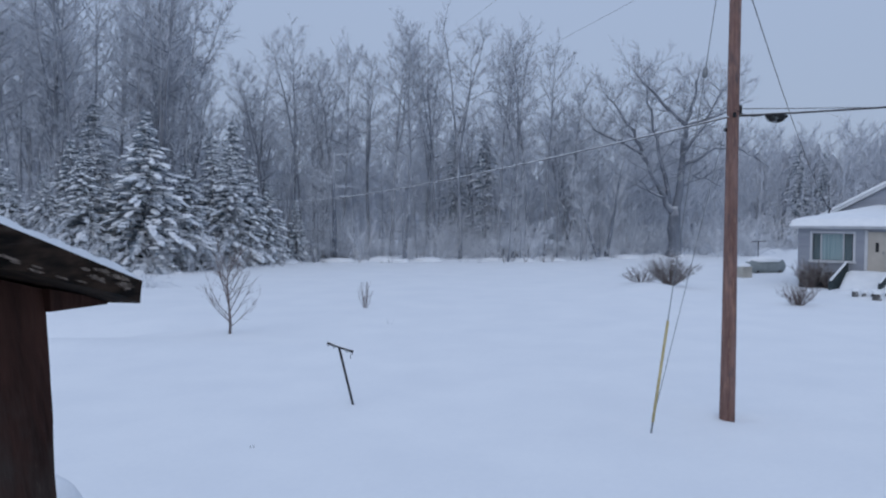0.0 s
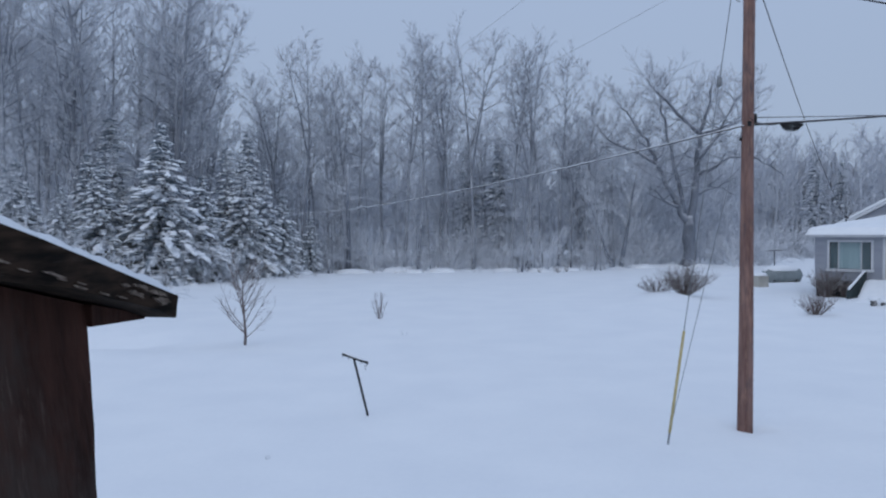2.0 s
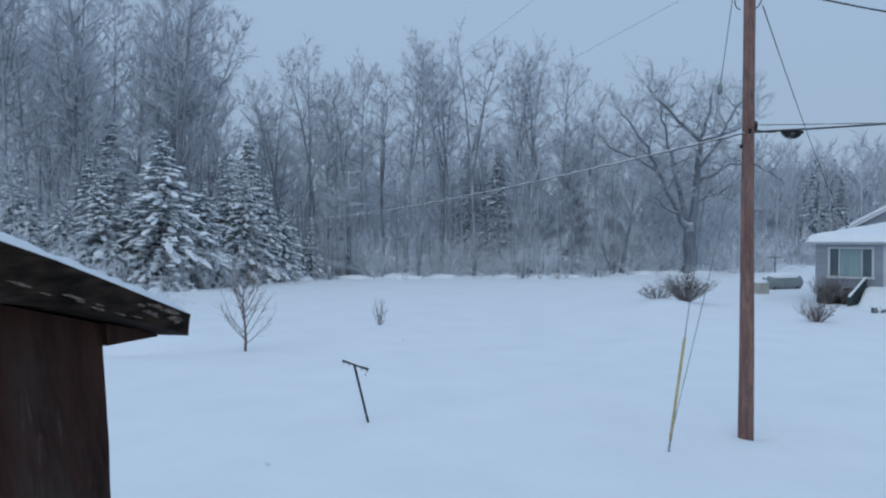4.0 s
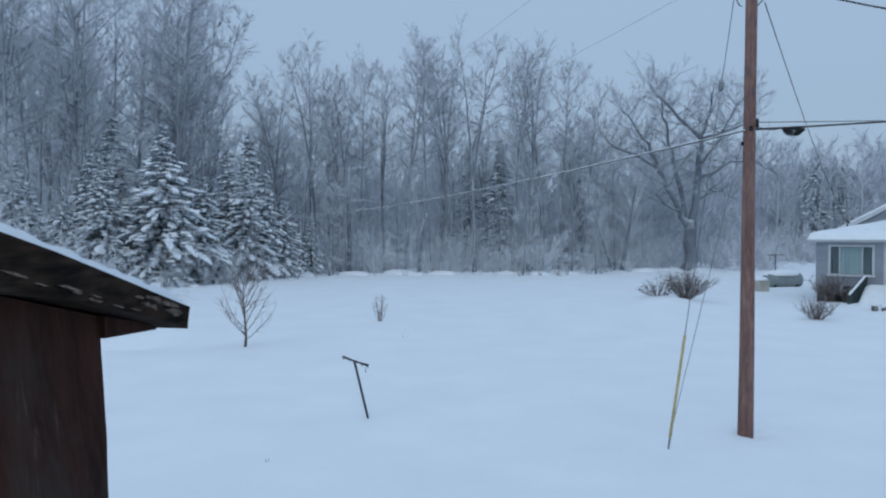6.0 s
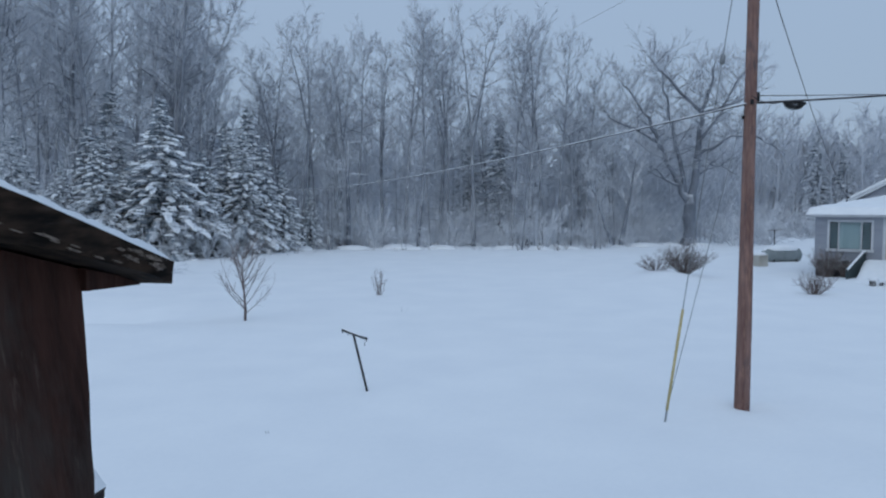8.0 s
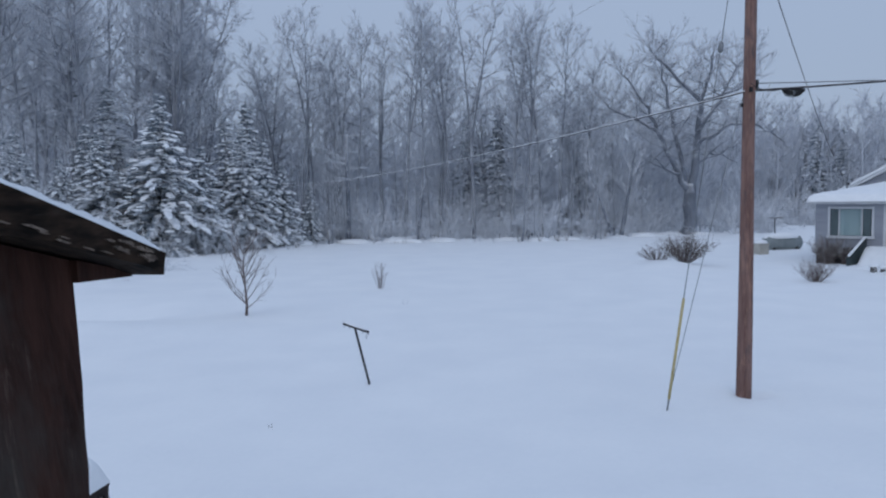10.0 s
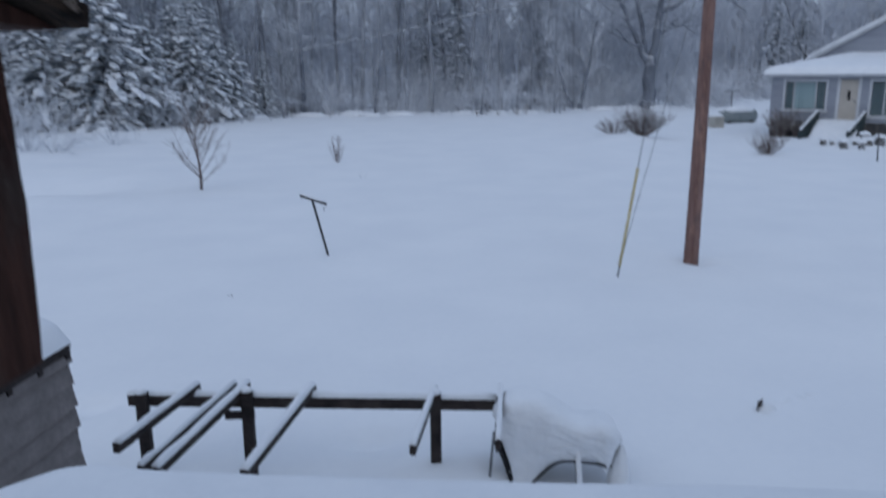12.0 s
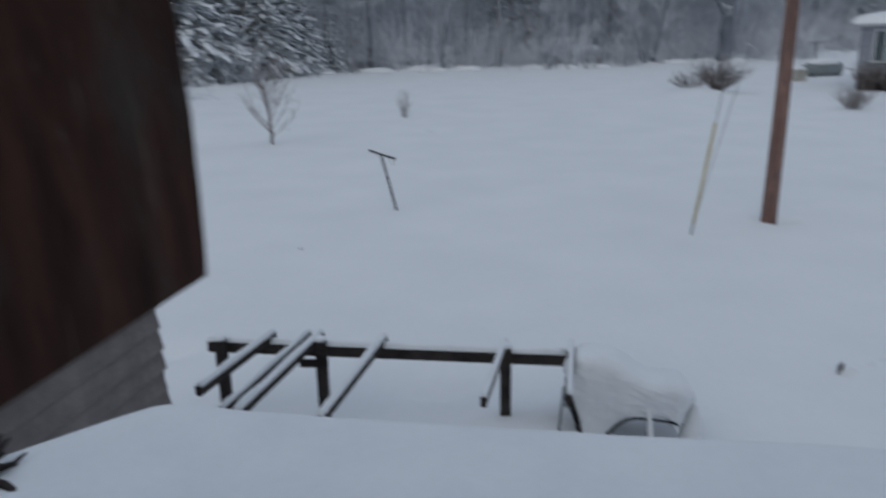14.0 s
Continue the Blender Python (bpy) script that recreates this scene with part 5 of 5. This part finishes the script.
def build_house():
    h = thing("house", HOUSE, "grey single-storey house with white trim and snowy roof", "house")
    x0, x1, dep = 0.29, 12.5, 9.0
    front = ((x0, 0.98, 0.85, 3.2), (0.98, 2.90, 0.85, 1.48), (0.98, 2.90, 2.86, 3.2), (2.90, 3.53, 0.85, 3.2), (3.53, 4.40, 2.98, 3.2), (4.40, 4.98, 0.85, 3.2),
             (4.98, 8.0, 0.85, 1.22), (4.98, 8.0, 2.88, 3.2), (8.0, x1, 0.85, 3.2))
    for a, b, c, d in front:
        part("wall", one_box(a, b, 0.0, 0.16, c, d), SIDING, h)
    part("wall", one_box(x0, x0 + 0.16, 0.16, dep, 0.85, 3.2), SIDING, h)
    part("wall", one_box(x1 - 0.16, x1, 0.16, dep, 0.85, 3.2), SIDING, h)
    part("wall", one_box(x0 + 0.16, x1 - 0.16, dep - 0.16, dep, 0.85, 3.2), SIDING, h)
    part("foundation", one_box(x0 + 0.04, x1 - 0.04, 0.04, dep - 0.04, -0.4, 0.85), FOUNDATION, h)
    for a in (x0, 2.0, 6.0, 9.0):
        part("lattice", one_box(a + 0.1, a + 1.9, 0.02, 0.037, 0.0, 0.8), DARK_METAL, h)
    part("corner_trim", one_box(x0 - 0.02, x0 + 0.09, -0.02, 0.16, 0.85, 3.2), SIDING, h)
    window_unit(h, 0.98, 2.90, 1.48, 2.86, ((0.98, 1.40), (1.40, 2.45), (2.45, 2.90)), (1.38, 2.42), CURTAIN)
    window_unit(h, 4.98, 8.0, 1.22, 2.88, ((4.98, 5.55), (5.55, 7.1), (7.1, 8.0)), (5.5, 7.1), DIM_CURTAIN)
    d = part("door", one_box(3.56, 4.37, 0.03, 0.08, 0.98, 2.95, 0.006), DOOR_PAINT, h, "cream front door with a small dark pane")
    for a, b, c, e in ((3.53, 3.56, 0.95, 2.98), (4.37, 4.40, 0.95, 2.98)):
        part("jamb", one_box(a, b, -0.03, 0.12, c, e), TRIM, d)
    part("casing", one_box(3.42, 3.53, -0.035, 0.02, 0.95, 3.06, 0.005), TRIM, d)
    part("casing", one_box(4.40, 4.51, -0.035, 0.02, 0.95, 3.06, 0.005), TRIM, d)
    part("pane", one_box(3.90, 4.05, 0.015, 0.035, 1.95, 2.42, 0.01), DARK_METAL, d, "narrow dark pane")
    part("handle", one_box(4.22, 4.28, -0.01, 0.03, 1.85, 1.97, 0.008), STEEL, d)
    # eaves and roofs
    part("fascia", one_box(0.06, 12.9, -0.49, -0.45, 3.12, 3.30, 0.004), TRIM, h)
    part("fascia", one_box(0.06, 0.10, -0.45, 9.3, 3.12, 3.30, 0.004), TRIM, h)
    part("soffit", one_box(0.10, 12.9, -0.45, 9.3, 3.20, 3.235), TRIM, h)

    def hip(z0, grow, name, material, parent):
        bm = bmesh.new()
        e = [bm.verts.new(v) for v in ((0.06 - grow, -0.49 - grow, z0), (12.9, -0.49 - grow, z0), (12.9, 9.3, z0), (0.06 - grow, 9.3, z0))]
        r = [bm.verts.new(v) for v in ((4.2, 4.4, z0 + 0.95), (12.9, 4.4, z0 + 0.95))]
        for f in ((e[0], e[1], r[1], r[0]), (e[1], e[2], r[1]), (e[2], e[3], r[0], r[1]), (e[3], e[0], r[0]), (e[3], e[2], e[1], e[0])):
            bm.faces.new(f)
        return part(name, bm, material, parent)

    hip(3.30, 0.0, "roof", FOUNDATION, h)
    # the higher gable behind
    g = prism([(0, 0), (5.4, 2.99), (10.8, 0)], 3.4, 9.4)
    ob = part("gable_wall", g, SIDING, h)
    ob.matrix_local = Matrix.Translation((-0.25, 0, 3.06)) @ Matrix(((0, 1, 0, 0), (1, 0, 0, 0), (0, 0, 1, 0), (0, 0, 0, 1)))
    for sg in (0, 1):
        g = prism([(-0.25, -0.12), (5.4, 3.03), (5.4, 3.15), (-0.25, 0.03)] if sg == 0 else [(11.05, -0.12), (5.4, 3.03), (5.4, 3.15), (11.05, 0.03)], 3.1, 9.6)
        ob = part("rake_board", g, TRIM, h)
        ob.matrix_local = Matrix.Translation((-0.25, 0, 3.06)) @ Matrix(((0, 1, 0, 0), (1, 0, 0, 0), (0, 0, 1, 0), (0, 0, 0, 1)))
    # mast and vent
    tube("service_mast", [(1.3, 1.9, 3.4), (1.3, 1.9, 4.06), (1.34, 1.85, 4.17), (1.43, 1.8, 4.11)], [0.04, 0.04, 0.06, 0.05], DARK_METAL, h, 8)
    # snow
    verts, faces = [], []
    nx, ny = 90, 40
    for j in range(ny + 1):
        y = -0.60 + 5.0 * j / ny
        for i in range(nx + 1):
            x = -0.06 + 12.96 * i / nx
            under = 3.30 + min((y + 0.49) / 4.89, (x - 0.06) / 4.14) * 0.95
            e = max(0.0, min(1.0, (x + 0.06) / 0.30, (y + 0.60) / 0.30))
            z = under + 0.30 * math.sqrt(e * (2 - e)) + 0.03 * noise.noise(Vector((x * 0.8, y * 0.8, 5))) * e
            verts.append((x, y, z if e > 0 else 3.24))
    for j in range(ny):
        for i in range(nx):
            a = j * (nx + 1) + i
            faces.append((a, a + 1, a + nx + 2, a + nx + 1))
    s = link_mesh("roof_snow", verts, faces, SNOW_LUMP, None, True)
    s.matrix_world = HOUSE
    tagged(s, "deep rounded snow on the house roof", "snow", kind="stuff")
    for sg in (0, 1):
        g = prism([(-0.30, 0.03), (5.4, 3.155), (5.4, 3.34), (-0.34, 0.17)] if sg == 0 else [(11.1, 0.03), (5.4, 3.155), (5.4, 3.34), (11.14, 0.17)], 3.05, 9.6, 0.05)
        ob = part("gable_snow", g, SNOW_LUMP, None, smooth=True)
        ob.matrix_world = HOUSE @ Matrix.Translation((-0.25, 0, 3.06)) @ Matrix(((0, 1, 0, 0), (1, 0, 0, 0), (0, 0, 1, 0), (0, 0, 0, 1)))
        tagged(ob, "snow on the slope of the high gable roof", "snow", kind="stuff")


def build_steps():
    st = thing("front_steps", HOUSE, "front steps buried in smooth snow", "steps")
    for k in range(5):
        part("step", one_box(2.75, 4.75, -0.55 - 0.3 * (k + 1), -0.55 - 0.3 * k, -0.3, 0.80 - 0.17 * k), FOUNDATION, st)
    part("landing", one_box(2.75, 4.75, -0.55, -0.02, -0.3, 0.93), FOUNDATION, st)
    verts, faces = [], []
    n = 30
    for j in range(n + 1):
        y = 0.0 - 3.0 * j / n
        z = 0.99 if y > -0.6 else max(-0.05, 0.99 - (abs(y) - 0.6) * 0.50)
        for i in range(n + 1):
            x = 2.74 + 2.02 * i / n
            e = min(1.0, (x - 2.74) / 0.25, (4.76 - x) / 0.25)
            verts.append((x, y, z - 0.10 + 0.10 * math.sqrt(max(0, e * (2 - e))) + 0.03 * noise.noise(Vector((x * 2, y * 2, 9)))))
    for j in range(n):
        for i in range(n):
            a = j * (n + 1) + i
            faces.append((a, a + n + 1, a + n + 2, a + 1))
    s = link_mesh("step_snow", verts, faces, SNOW_LUMP, None, True)
    s.matrix_world = HOUSE
    tagged(s, "smooth drift of snow down the front steps", "snow", kind="stuff")
    for x in (2.68, 4.82):
        r = thing("stair_railing", HOUSE @ pose(x, 0, 0), "dark stair railing capped with snow", "railing", "railings of the front steps")
        hi, lo = Vector((0, -0.55, 1.36)), Vector((-0.3, -2.3, 0.56))
        part("landing_rail", one_box(-0.04, 0.04, -0.56, -0.02, 1.28, 1.37, 0.008), RAIL_PAINT, r)
        m = Matrix.Translation(hi) @ Vector((1, 0, 0)).rotation_difference(lo - hi).to_matrix().to_4x4()
        ln = (lo - hi).length
        part("handrail", one_box(0, ln, -0.04, 0.04, -0.09, 0, 0.006), RAIL_PAINT, r).matrix_local = m
        q = one_box(0.02, ln - 0.02, -0.055, 0.055, 0.0, 0.10, 0.035)
        part("snow_ridge", q, SNOW_LUMP, r, "ridge of snow on the handrail", True).matrix_local = m
        q = one_box(-0.06, 0.06, -0.60, -0.02, 1.37, 1.46, 0.035)
        part("snow_ridge", q, SNOW_LUMP, r, "ridge of snow on the handrail", True)
        for k in range(9):
            p = hi.lerp(lo, k / 8)
            part("baluster", one_box(p.x - 0.06, p.x + 0.06, p.y - 0.035, p.y + 0.035, -0.2, p.z - 0.07), RAIL_PAINT, r)
        for y in (-0.1, -0.3):
            part("baluster", one_box(-0.03, 0.03, y - 0.05, y + 0.05, 0.7, 1.28), RAIL_PAINT, r)


def house_spot(s, out, z=0.0):
    p = HOUSE @ Vector((s, -out, z))
    return p


def build_house_yard():
    p = house_spot(1.05, 0.75)
    shrub("house_bush", p.x, p.y, 1.5, 0.75, 46, 77, "dense bare bush against the house corner", r=0.011, twigs=18)
    p = house_spot(1.9, 0.7)
    shrub("house_bush", p.x, p.y, 1.1, 0.6, 26, 78, "low bare bush beneath the house window", r=0.013, twigs=12)
    rnd = random.Random(17)
    # a row of snow-capped stones before the house
    for s, out, r in ((3.9, 4.3, 0.20), (4.3, 4.4, 0.16), (4.7, 4.4, 0.22), (5.2, 4.3, 0.20), (5.7, 4.2, 0.26), (4.9, 4.9, 0.20), (5.6, 4.9, 0.2), (7.6, 4.6, 0.34), (8.1, 4.5, 0.4), (8.7, 4.5, 0.3), (6.0, 3.0, 0.30)):
        p = house_spot(s, out)
        t = Tubes()
        t.lump((0, 0, -0.15), r, r * 0.8, 0.15 + r * 1.3, rnd.uniform(0, 3), 9, 4, 0.2, rnd)
        o = t.make("garden_stone", STONE)
        o.location = (p.x, p.y, height(p.x, p.y) + 0.08)
        tagged(o, "dark garden stone capped with snow", "stone", "stones before the house")
        t = Tubes()
        t.lump((0, 0, 0), r * 1.15, r, 0.16, rnd.uniform(0, 3), 10, 4, 0.1, rnd)
        o = t.make("snow_cap", SNOW_LUMP, None, True)
        o.location = (p.x, p.y, height(p.x, p.y) + 0.08 + r * 1.02)
        tagged(o, "cap of snow on a garden stone", "snow", kind="stuff")
    t = Tubes()
    for s, out, rx, rz in ((6.9, 1.0, 1.3, 0.48), (8.8, 1.2, 1.8, 0.55), (5.0, 4.0, 1.6, 0.24), (8.2, 4.2, 1.3, 0.45), (3.8, 3.2, 1.2, 0.35)):
        p = house_spot(s, out)
        t.lump((p.x, p.y, -0.05), rx, 0.9, rz, -HA, 20, 8, 0.03, rnd)
    tagged(t.make("snow_drift", SNOW_LUMP, None, True), "rounded snow drifts along the house front", "snow", kind="stuff")
    # a thin garden pole with a small crossbar
    x, y = 17.85, 28.6
    f = thing("garden_pole", pose(x, y, 0, 0, -3, 0), "thin dark garden pole with a short crossbar", "pole")
    tube("pole", [(0, 0, -0.3), (0, 0, 1.45)], 0.024, DARK_METAL, f, 8)
    tube("crossbar", [(-0.16, 0, 1.46), (0.16, 0, 1.46)], 0.02, DARK_METAL, f, 8)
    # a little roofed bird table by the steps
    p = house_spot(5.45, 3.5)
    f = thing("bird_table", pose(p.x, p.y, height(p.x, p.y), 0, 0, -30) @ Matrix.Scale(0.68, 4), "small roofed bird table under a cap of snow", "bird table")
    tube("pole", [(0, 0, -0.3), (0, 0, 0.40)], 0.05, BEAM_WOOD, f, 8)
    part("tray", one_box(-0.26, 0.26, -0.2, 0.2, 0.40, 0.45, 0.01), BEAM_WOOD, f)
    for q in (-0.2, 0.2):
        part("upright", one_box(q - 0.03, q + 0.03, -0.15, 0.15, 0.45, 0.70, 0.006), BEAM_WOOD, f)
    part("roof", prism([(-0.26, 0.68), (0.26, 0.68), (0, 0.90)], -0.3, 0.3, 0.01), BEAM_WOOD, f)
    t = Tubes()
    t.lump((0, 0, 0.76), 0.36, 0.27, 0.26, 0, 12, 5, 0.06, rnd)
    o = t.make("snow_cap", SNOW_LUMP, None, True)
    o.matrix_world = f.matrix_world.copy()
    tagged(o, "cap of snow on the bird table", "snow", kind="stuff")
    # fuel tank and crate at the back of the yard
    k = thing("fuel_tank", pose(21.6, 50.6, 0, 0, 0, 18), "grey-green horizontal fuel tank under snow", "fuel tank")
    t = Tubes()
    t.add([Vector((q, 0, 0.42)) for q in (-1.45, -1.40, -1.25, 1.25, 1.40, 1.45)], [0.15, 0.34, 0.48, 0.48, 0.34, 0.15], 20)
    t.make("shell", TANK_PAINT, k, True)
    for q in (-0.9, 0.9):
        part("saddle", one_box(q - 0.08, q + 0.08, -0.4, 0.4, -0.3, 0.2), FOUNDATION, k)
    tube("dome", [(0, 0, 0.88), (0, 0, 1.02), (0, 0, 1.05)], [0.16, 0.16, 0.10], TANK_PAINT, k, 12)
    t = Tubes()
    t.lump((0, 0, 0.72), 1.45, 0.46, 0.40, 0, 24, 6, 0.03, rnd)
    o = t.make("snow_cap", SNOW_LUMP, None, True)
    o.matrix_world = k.matrix_world.copy()
    tagged(o, "thick snow along the top of the tank", "snow", kind="stuff")
    c = thing("crate", pose(18.6, 46.6, 0, 0, 0, 20), "pale wooden crate under snow", "crate")
    part("body", one_box(-0.36, 0.36, -0.3, 0.3, -0.2, 0.62, 0.02), CRATE_PAINT, c)
    part("lid", one_box(-0.39, 0.39, -0.33, 0.33, 0.62, 0.66, 0.01), CRATE_PAINT, c)
    t = Tubes()
    t.lump((0, 0, 0.655), 0.45, 0.38, 0.22, 0, 14, 5, 0.05, rnd)
    o = t.make("snow_cap", SNOW_LUMP, None, True)
    o.matrix_world = c.matrix_world.copy()
    tagged(o, "snow on the crate", "snow", kind="stuff")


build_house()
build_steps()
build_house_yard()
